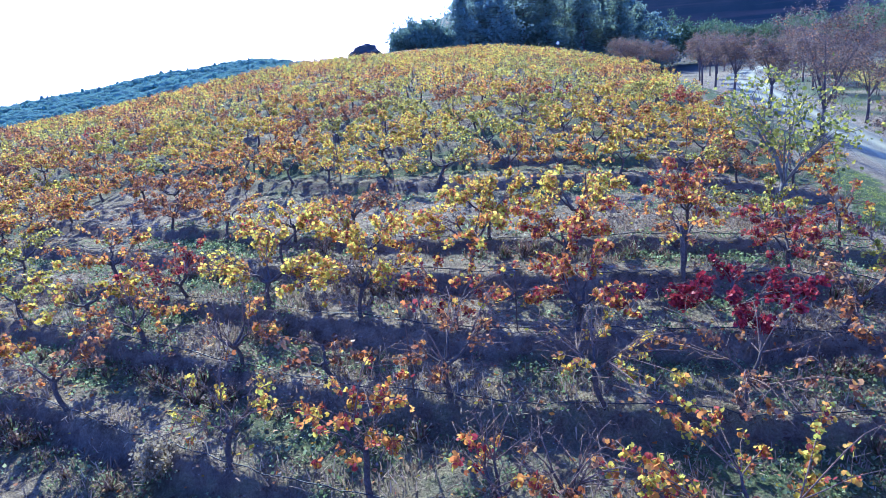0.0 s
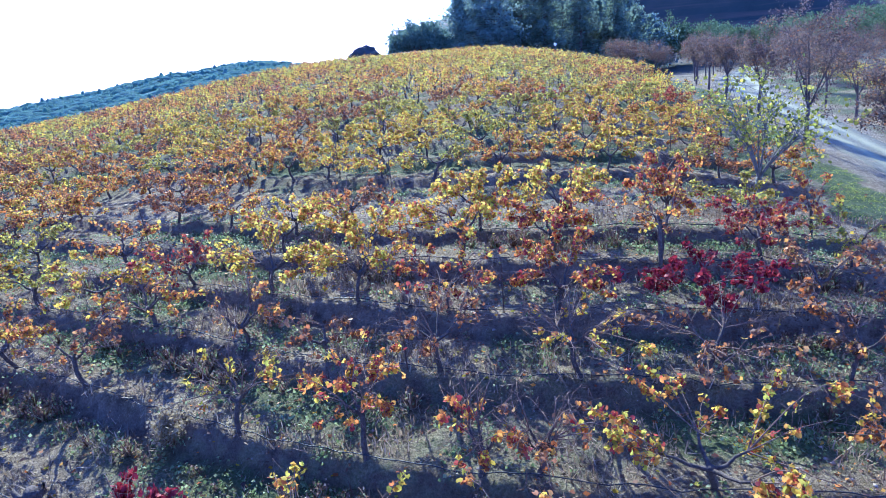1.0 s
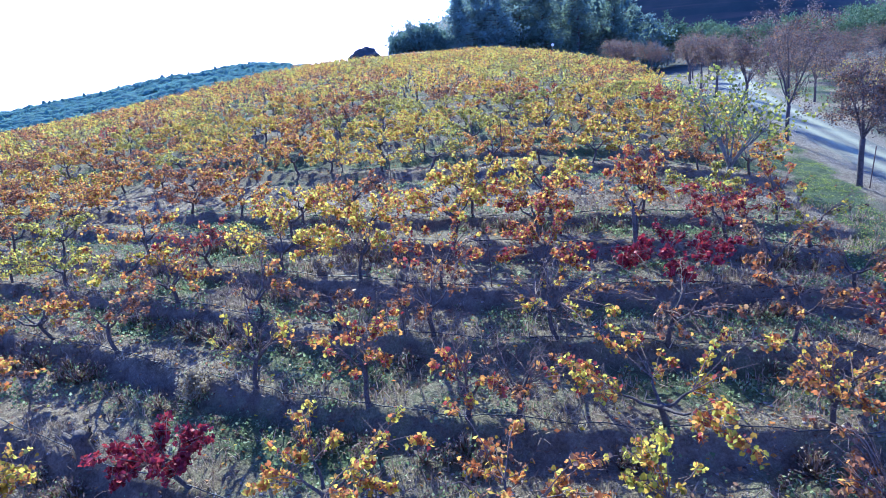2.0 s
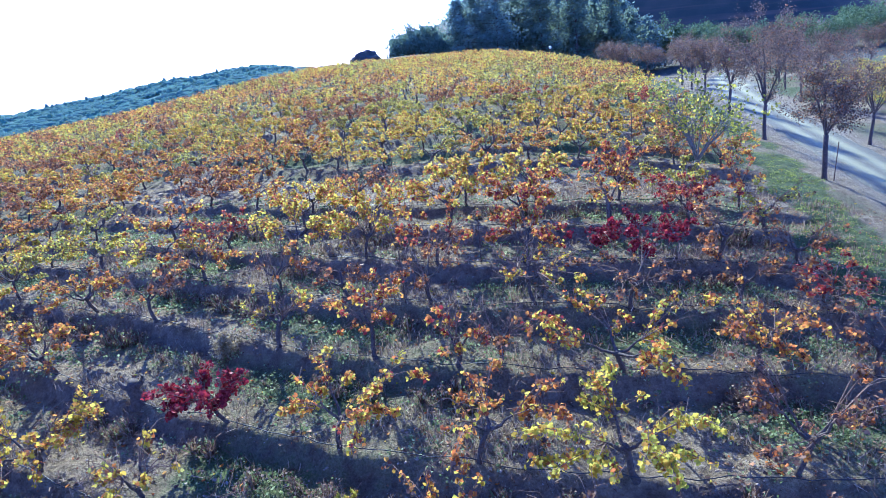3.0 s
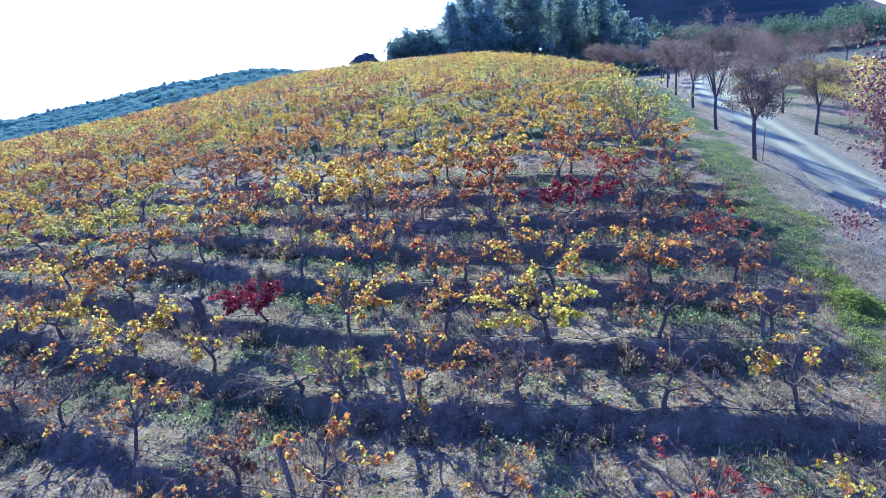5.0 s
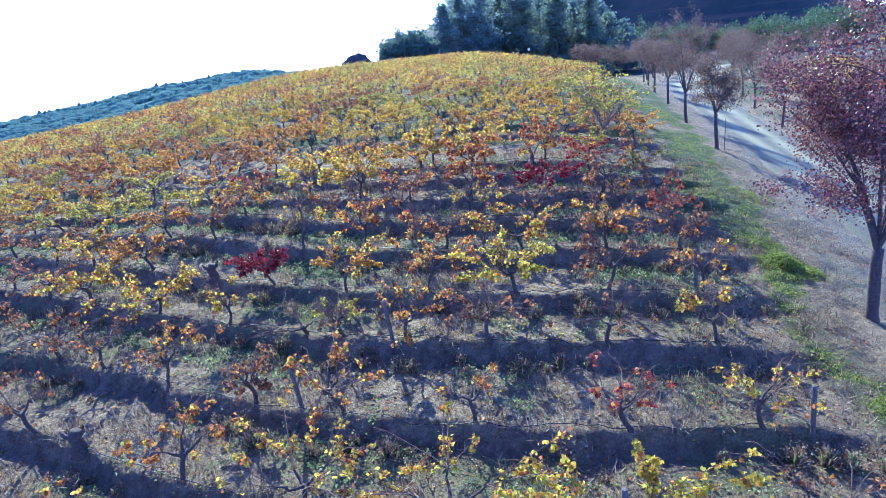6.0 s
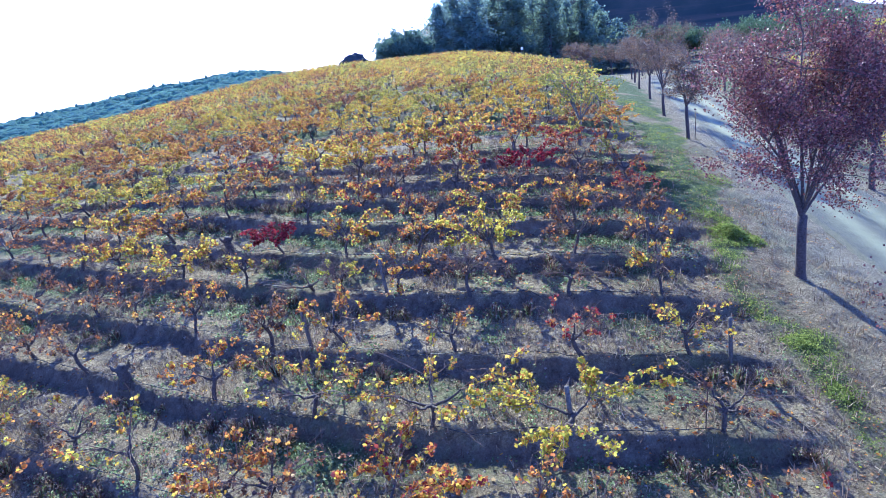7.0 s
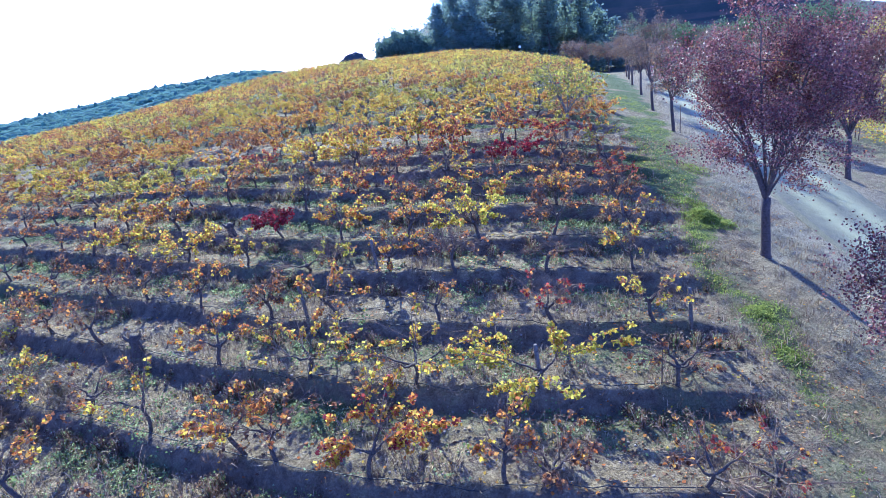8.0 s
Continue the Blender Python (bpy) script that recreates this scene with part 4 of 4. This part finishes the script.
woods = Soup()
ring_th = np.arange(9) * 2 * math.pi / 9
ring_el = np.array([-0.5, 0.1, 0.6, 1.05, 1.45])
m = 4200
az, r = rng.uniform(-48, -9.0, m), np.sqrt(rng.uniform(330 ** 2, 625 ** 2, m))
x, y = r * np.sin(np.radians(az)), r * np.cos(np.radians(az))
keep = wave(x, y, 45, 61) > -0.9
x, y, z = x[keep], y[keep], land(x[keep], y[keep], False)
for px, py, pz in zip(x, y, z):
    wide = rng.uniform(1.6, 4.6)
    tall, peak = wide * rng.uniform(0.38, 0.6), 1.0
    if rng.uniform() < 0.05:
        wide, tall, peak = wide * 0.45, wide * 0.9, 1.5
    lobes = 1 + 0.16 * np.sin(3 * ring_th[None] + rng.uniform(0, 6.28) + 4 * ring_el[:, None]) + rng.normal(0, 0.06, (5, 9))
    c, s_el = np.cos(ring_el)[:, None] ** peak * lobes, np.sin(ring_el)[:, None] * (1 + rng.normal(0, 0.05, (5, 9)))
    v = np.stack([px + wide * c * np.cos(ring_th), py + wide * c * np.sin(ring_th), pz + tall * (0.3 + s_el) + 0 * c], -1).reshape(-1, 3)
    f = [(a * 9 + b, a * 9 + (b + 1) % 9, a * 9 + 9 + (b + 1) % 9, a * 9 + 9 + b) for a in range(4) for b in range(9)]
    woods.add(v, f)
    k = 80
    p = v[rng.integers(9, 45, k)] + rng.normal(0, 0.65, (k, 3)) * np.array([1, 1, 0.6])
    scatter(woods, LEAF_COARSE, p, random_turns(rng, k), rng.uniform(0.35, 0.75, k))
tagged(new("far_woods", woods.done("far_woods", HAZED_WOODS, True)), "scrub and small trees on the distant hills", "woods", kind="stuff")

# dark covered heap, parked pickups and a round marker at the hilltop yard
def lump(name, x, y, size, mat, label, category, seed):
    bm = bmesh.new()
    bmesh.ops.create_icosphere(bm, subdivisions=4, radius=1.0)
    for v in bm.verts:
        n = 1 + 0.45 * noise.noise(v.co * 1.9 + Vector((seed, 0, 0))) + 0.15 * noise.noise(v.co * 5)
        v.co = Vector((v.co.x * size[0] * n, v.co.y * size[1] * n, max(v.co.z, -0.2) * size[2] * n))
    me = bpy.data.meshes.new(name)
    bm.to_mesh(me)
    bm.free()
    me.materials.append(mat)
    ob = new(name, me)
    ob.matrix_world = pose(x, y, ground_z(x, y))
    return tagged(ob, label, category)


def box(lo, hi, bevel=0.0, taper=1.0):
    bm = bmesh.new()
    bmesh.ops.create_cube(bm, size=1.0)
    c, s = (Vector(lo) + Vector(hi)) / 2, Vector(hi) - Vector(lo)
    for v in bm.verts:
        k = taper if v.co.z > 0 else 1.0
        v.co = Vector((v.co.x * s.x * k, v.co.y * s.y * k, v.co.z * s.z)) + c
    if bevel:
        bmesh.ops.bevel(bm, geom=bm.edges[:], offset=bevel, segments=2, affect="EDGES")
    return bm


def bm_mesh(name, bm, mat):
    me = bpy.data.meshes.new(name)
    bm.to_mesh(me)
    bm.free()
    me.materials.append(mat)
    return me


PAINT = {"white": plain_mat("white_car_paint", (0.75, 0.76, 0.78), 0.25, 0.0, 0.05), "red": plain_mat("dull_red_car_paint", (0.30, 0.05, 0.05), 0.3, 0.0, 0.1)}
RUBBER = plain_mat("tyre_rubber", (0.02, 0.02, 0.02), 0.8)
GLASS, gn, gl, gb = node_mat("dark_car_glass")
gb.inputs["Base Color"].default_value, gb.inputs["Roughness"].default_value = (0.02, 0.03, 0.035, 1), 0.05


def pickup(x, y, turn, paint, label):
    root = new("pickup")
    root.matrix_world = pose(x, y, ground_z(x, y), 0, 0, turn)
    tagged(root, label, "pickup", "vehicles in the hilltop yard")
    part("body", bm_mesh("body", box((-2.6, -0.9, 0.45), (2.6, 0.9, 1.05), 0.08), PAINT[paint]), root)
    cab = part("cab", bm_mesh("cab", box((-0.9, -0.82, 1.05), (1.1, 0.82, 1.75), 0.08, 0.82), PAINT[paint]), root)
    part("side_window", bm_mesh("side_window", box((-0.65, -0.80, 1.15), (0.8, -0.70, 1.55), 0.0, 0.95), GLASS), cab)
    part("windscreen", bm_mesh("windscreen", box((0.93, -0.6, 1.15), (1.03, 0.6, 1.6)), GLASS), cab)
    part("load_bed", bm_mesh("load_bed", box((-2.5, -0.85, 1.05), (-0.95, 0.85, 1.22), 0.03), PAINT[paint]), root)
    for wx in (-1.6, 1.65):
        for wy in (-0.85, 0.85):
            bm = bmesh.new()
            bmesh.ops.create_cone(bm, cap_ends=True, segments=20, radius1=0.37, radius2=0.37, depth=0.24)
            bmesh.ops.rotate(bm, verts=bm.verts, matrix=Matrix.Rotation(math.pi / 2, 3, "X"))
            bmesh.ops.translate(bm, verts=bm.verts, vec=(wx, wy, 0.37))
            part("wheel", bm_mesh("wheel", bm, RUBBER), root)


TARP = plain_mat("dark_tarpaulin", (0.045, 0.05, 0.05), 1.0, 0.0, 0.3, 1.5)
lump("tarpaulin_mound", *polar(-5.2, 109), (3.1, 2.3, 2.1), TARP, "dark covered heap in the hilltop yard", "heap", 3.0)
pickup(*polar(-2.0, 121), 8, "white", "white pickup parked in the hilltop yard")
pickup(*polar(1.6, 120), -6, "red", "dull red pickup parked below the conifers")
mx, my = polar(12.6, 92)
marker = new("round_marker")
marker.matrix_world = pose(mx, my, ground_z(mx, my))
tagged(marker, "round white marker on a thin post behind the vines", "marker")
s = Soup()
tube(s, [(0, 0, -0.2), (0, 0, 2.4)], [0.03, 0.03], 6)
part("post", s.done("post", STEEL), marker)
bm = bmesh.new()
bmesh.ops.create_uvsphere(bm, u_segments=20, v_segments=12, radius=0.22)
bmesh.ops.translate(bm, verts=bm.verts, vec=(0, 0, 2.6))
part("globe", bm_mesh("globe", bm, PAINT["white"]), marker)


# yellow trellised vines across the road
tl, tp = Soup(), []
for off in (8.2, 10.8, 13.4, 16.0):
    for y in np.arange(17.0, 66, 0.55):
        x = float(np.interp(y, ROAD_Y, ROAD_X)) + off + 0.01 * y * off * 0.3
        z = ground_z(x, y)
        m = rng.integers(60, 110)
        p = np.stack([rng.normal(x, 0.28, m), y + rng.uniform(-0.4, 0.4, m), z + rng.uniform(0.65, 1.7, m)], 1)
        scatter(tl, LEAF_COARSE, p, random_turns(rng, m), rng.uniform(0.07, 0.13, m), rng.choice(3, m, p=[0.5, 0.38, 0.12]))
        if abs(y * 2 - round(y * 2)) < 0.1 and rng.uniform() < 0.9:
            tp.append((x, y, z))
trellis = tagged(new("trellised_vines"), "rows of bright yellow trellised vines beyond the road", "grapevines", kind="stuff")
part("foliage", tl.done("foliage", [LEAF["yellow"], LEAF["olive"], LEAF["orange"]]), trellis)
tw = Soup()
for x, y, z in tp:
    tube(tw, [(x, y, z - 0.1), (x, y, z + 1.0)], [0.04, 0.03], 4)
part("trunks", tw.done("trunks", VINE_BARK), trellis)


# a yellow vineyard on the slope across the valley
fv = Soup()
for row in range(16):
    k = np.arange(0, 46, 0.9)
    x, y = 100 + row * 2.6 + k * 0.35, 116 + row * 3.2 - k * 0.5
    x, y = x + rng.normal(0, 0.2, len(k)), y + rng.normal(0, 0.2, len(k))
    z = land(x, y, False)
    for q in range(7):
        scatter(fv, LEAF_COARSE, np.stack([x, y, z + rng.uniform(0.6, 1.5, len(k))], 1) + rng.normal(0, 0.25, (len(k), 3)), random_turns(rng, len(k)), rng.uniform(0.3, 0.6, len(k)), rng.choice(2, len(k)))
tagged(new("far_vineyard", fv.done("far_vineyard", [LEAF["yellow"], LEAF["olive"]])), "rows of yellow vines on the slope beyond the valley", "grapevines", kind="stuff")


# ---------- posts, stakes, hoses ----------
def post(name, x, y, height, radius, mat, label, lean=0.0):
    s = Soup()
    tube(s, [(0, 0, -0.25), (0, 0, height * 0.5), (0, 0, height), (0, 0, height + 0.01)], [radius, radius, radius * 0.96, radius * 0.7], 8 if radius > 0.02 else 5)
    ob = new(name, s.done(name, mat, radius > 0.02))
    ob.matrix_world = pose(x, y, ground_z(x, y), 0, lean, 0)
    return tagged(ob, label, "post", "posts among the vines")


def at_line(x, v, back=0.1):
    return x, v + float(bend(x)) + back


for x, v, h in ((3.0, -4.6, 1.0), (-0.4, 0.1, 0.95), (6.95, -2.4, 1.0), (7.0, 2.2, 1.1), (-2.2, -2.3, 0.9), (4.7, 10.2, 1.1)):
    post("vine_post", *at_line(x, v), h, 0.045, POST, "weathered wooden vine post", -4.0)
for x, v, h in ((-1.1, 14.9, 1.3), (0.3, 14.2, 1.2), (7.5, 16.8, 1.7), (5.4, -4.5, 0.8), (-3.9, 6.5, 1.1), (1.2, 8.3, 1.1), (-0.6, 6.4, 1.2), (3.4, 12.4, 1.4), (-5.0, 12.2, 1.2), (2.6, 16.8, 1.5), (-3.0, 16.8, 1.5), (-8.0, 10.3, 1.3), (6.0, 19.0, 1.6), (-6.0, 19.0, 1.5), (1.0, 21.2, 1.6)):
    post("steel_stake", *at_line(x, v), h, 0.012, STEEL, "thin rusted steel vine stake", 0.0)

for v in LINES:
    if not -9.5 < v < 13:
        continue
    s = Soup()
    xs = np.arange(-15, float(edge(v)) - 0.4, 0.22)
    ys = v + bend(xs) + 0.03 + 0.05 * wave(xs, xs * 0 + v, 1.9, 71)
    zs = land(xs, ys) + 0.05 + 0.05 * np.abs(wave(xs, xs * 0 + v, 1.3, 72))
    tube(s, np.stack([xs, ys, zs], 1), np.full(len(xs), 0.009), 5)
    tagged(new("drip_hose", s.done("drip_hose", HOSE, True)), "thin black irrigation hose along a terrace edge", "hose", "hoses along the vine rows")


# ---------- weeds, litter and stones ----------
def sample(n, x0, x1, y0, y1, chance, seed):
    rng = np.random.default_rng(seed)
    x, y = rng.uniform(x0, x1, n), rng.uniform(y0, y1, n)
    keep = rng.uniform(0, 1, n) < chance(x, y)
    x, y = x[keep], y[keep]
    return x, y, land(x, y), rng


def spread_plants(name, x, y, z, rng, count, shape, size, reach, rise, mat, label, category):
    s = Soup()
    for k in range(count):
        p = np.stack([x + rng.normal(0, reach, len(x)), y + rng.normal(0, reach, len(x)), z + rng.uniform(0.2, 1, len(x)) * rise], 1)
        scatter(s, shape, p, random_turns(rng, len(x)), rng.uniform(0.6, 1.4, len(x)) * size)
    return tagged(new(name, s.done(name, mat)), label, category, kind="stuff")


def upright(rng, n, tip=0.5):
    """Rotations that leave blades standing, leaning at random."""
    th, a = rng.uniform(0, 6.28, n), rng.normal(0, tip, n)
    c, s, ca, sa = np.cos(th), np.sin(th), np.cos(a), np.sin(a)
    o = np.zeros(n)
    return np.stack([np.stack([c, -s * ca, s * sa], 1), np.stack([s, c * ca, -c * sa], 1), np.stack([o, sa, ca], 1)], 1)


x, y, z, r = sample(90000, -15, 10, -10, 17, lambda x, y: (foot_of_bank(x, y) * smooth(-0.2, 0.7, wave(x, y, 1.7, 31)) * 0.42 + 0.24 * smooth(-0.2, 0.6, wave(x, y, 1.1, 32)) * in_vines(x, y)) * smooth(-0.6, 0.3, wave(x, y, 0.35, 34)), 81)
spread_plants("low_weeds", x, y, z, r, 6, LEAF_COARSE, 0.05, 0.07, 0.10, WEED, "low green weeds at the foot of the banks", "weeds")
x, y, z, r = sample(90000, 6, 17, -10, 30, lambda x, y: verge_green(x, y) * (0.15 + 0.43 * (y < 6) + 0.6 * np.exp(-((x - 10.5) / 1.0) ** 2 - ((y - 4.3) / 1.3) ** 2)) * smooth(-0.7, 0.4, wave(x, y, 0.4, 24)), 82)
spread_plants("clover", x, y, z, r, 10, LEAF_COARSE, 0.031, 0.08, 0.05, CLOVER, "bright green clover and grass on the verge", "clover")


s, r = Soup(), np.random.default_rng(88)
for cx, cy, rad, high, m in ((10.35, 4.2, 0.60, 0.30, 1400), (10.9, 3.9, 0.4, 0.12, 350), (10.2, 5.6, 0.6, 0.08, 260), (8.95, -1.6, 0.42, 0.10, 260), (8.7, -3.3, 0.36, 0.08, 240), (12.4, 9.3, 0.7, 0.06, 260)):
    m *= 3
    th, q = r.uniform(0, 6.28, m), np.sqrt(r.uniform(0, 1, m)) * (1 + 0.25 * r.normal(0, 1, m))
    px, py = cx + rad * q * np.cos(th), cy + rad * q * np.sin(th)
    scatter(s, LEAF_COARSE, np.stack([px, py, land(px, py) + high * np.clip(1 - q * q, 0.1, 1) * r.uniform(0.4, 1.1, m)], 1), random_turns(r, m), r.uniform(0.028, 0.055, m))
tagged(new("clover_clumps", s.done("clover_clumps", CLOVER)), "bright yellow-green clover clumps on the verge", "clover", kind="stuff")


s = Soup()
x, y, z, r = sample(9000, -15, 9, -10, 16, lambda x, y: 0.7 * bank_face(x, y) * smooth(0.0, 0.6, wave(x, y, 0.9, 35)) + 0.03 * in_vines(x, y), 83)
for k in range(6):
    n = len(x)
    scatter(s, BLADE, np.stack([x + r.normal(0, 0.07, n), y + r.normal(0, 0.05, n), z], 1), upright(r, n, 0.9), r.uniform(0.05, 0.20, n))
tagged(new("dry_weeds", s.done("dry_weeds", DRY_WEED)), "brown dried weeds on the terrace banks", "dry weeds", kind="stuff")

# twiggy brown bushlets along the banks
s = Soup()
x, y, z, r = sample(6500, -15, 8.5, -10, 14, lambda x, y: smooth(0.05, 0.5, bank_face(x, y + 0.25)) * smooth(-0.45, 0.4, wave(x, y, 1.5, 38)), 89)
for px, py, pz in zip(x, y, z):
    tall = 0.12 + 0.30 * r.uniform() ** 2
    k = int(48 * tall / 0.25)
    th, a = r.uniform(0, 6.28, k), np.abs(r.normal(0, 0.75, k))
    d = np.stack([np.cos(th) * np.sin(a), np.sin(th) * np.sin(a), np.cos(a)], 1) * tall * r.uniform(0.5, 1.0, (k, 1))
    scatter(s, BLADE, np.stack([px + d[:, 0] * 0.25, py + d[:, 1] * 0.25, np.full(k, pz - 0.02)], 1), upright(r, k, 0.6), tall * r.uniform(0.5, 1.0, k), r.choice(3, k, p=[0.48, 0.36, 0.16]))
    scatter(s, LEAF_COARSE, np.array([px, py, pz]) + d + r.normal(0, 0.02, (k, 3)), random_turns(r, k), r.uniform(0.025, 0.055, k), r.choice(3, k, p=[0.48, 0.36, 0.16]))
tagged(new("bank_bushlets", s.done("bank_bushlets", [DRY_WEED, STRAW, WEED])), "low twiggy brown weed bushes along the terrace banks", "dry weeds", kind="stuff")

s = Soup()
x, y, z, r = sample(95000, -13, 13.5, -10, 14, lambda x, y: smooth(-0.4, 0.6, wave(x, y, 0.9, 36)) * 0.75 * (1 - 0.85 * bank_face(x, y)) * (0.50 + 0.50 * in_vines(x, y)), 84)
for k in range(3):
    n = len(x)
    scatter(s, BLADE, np.stack([x + r.normal(0, 0.06, n), y + r.normal(0, 0.06, n), z], 1), upright(r, n, 1.2), r.uniform(0.06, 0.2, n))
tagged(new("straw_litter", s.done("straw_litter", STRAW)), "dry straw and dead grass on the soil", "dry grass", kind="stuff")

s = Soup()
x, y, z, r = sample(26000, -15, 14, -10, 20, lambda x, y: 0.5 * in_vines(x, y) + 0.1, 85)
n = len(x)
flatten = random_turns(r, n) * np.array([1, 1, 0.35])[None, :, None]
scatter(s, LEAF_COARSE, np.stack([x, y, z + 0.02], 1), flatten, r.uniform(0.05, 0.11, n), r.choice(4, n, p=[0.45, 0.25, 0.2, 0.1]))
x, y, z, r = sample(30000, 4, 14.5, -10, 14, lambda x, y: 0.75 * smooth(-0.5, 0.6, wave(x, y, 1.2, 91)) * (1 - 0.7 * smooth(-3.4, -2.4, road_side(x, y))), 90)
n = len(x)
scatter(s, LEAF_COARSE, np.stack([x, y, z + 0.015], 1), random_turns(r, n) * np.array([1, 1, 0.35])[None, :, None], r.uniform(0.03, 0.07, n), r.choice(4, n, p=[0.62, 0.28, 0.07, 0.03]))
tagged(new("fallen_leaves", s.done("fallen_leaves", [LEAF["brown"], LEAF["rust"], LEAF["orange"], LEAF["yellow"]])), "fallen autumn leaves scattered on the soil", "leaves", kind="stuff")

ROCK = (np.array([(0.5, 0, 0.05), (0.1, 0.45, 0), (-0.45, 0.1, 0.08), (-0.1, -0.42, 0), (0.12, 0.1, 0.42), (-0.12, -0.08, -0.35)]), np.array([(0, 1, 4), (1, 2, 4), (2, 3, 4), (3, 0, 4), (1, 0, 5), (2, 1, 5), (3, 2, 5), (0, 3, 5)]))
s = Soup()
x, y, z, r = sample(70000, -13, 14, -10, 13, lambda x, y: smooth(-0.2, 0.7, wave(x, y, 1.4, 37)) * (0.10 + 0.22 * in_vines(x, y)) + 0.02, 86)
n = len(x)
scatter(s, ROCK, np.stack([x, y, z], 1), random_turns(r, n) * np.array([1, 1, 0.6])[None, :, None], np.clip(np.exp(r.normal(-3.35, 0.5, n)), 0.012, 0.11))
tagged(new("clods_and_stones", s.done("clods_and_stones", STONE)), "pale clods and small stones on the soil", "stones", kind="stuff")

# pale seeding shrubs
for x, v, h in ((-4.35, 4.2, 0.72), (-7.75, -6.6, 0.8)):
    x, y = at_line(x, v, 0.0)
    rr = np.random.default_rng(int(h * 100))
    stems, heads = Soup(), Soup()
    for k in range(46):
        th, a = rr.uniform(0, 6.28), abs(rr.normal(0, 0.4))
        tip = np.array([math.cos(th) * math.sin(a), math.sin(th) * math.sin(a), math.cos(a)]) * h * rr.uniform(0.6, 1.0)
        tube(stems, [(0, 0, 0), tip * 0.5 + rr.normal(0, 0.02, 3), tip], [0.008, 0.005, 0.002], 4)
        m = 34
        scatter(heads, LEAF_COARSE, tip * rr.uniform(0.5, 1.02, (m, 1)) + rr.normal(0, 0.04, (m, 3)), random_turns(rr, m), rr.uniform(0.03, 0.06, m))
    ob = new("dry_shrub")
    ob.matrix_world = pose(x, y, ground_z(x, y))
    tagged(ob, "pale dry seeding shrub on the terrace", "shrub")
    part("stalkwork", stems.done("stalkwork", STRAW), ob)
    tagged(part("seed_fluff", heads.done("seed_fluff", PALE), ob), kind="stuff")
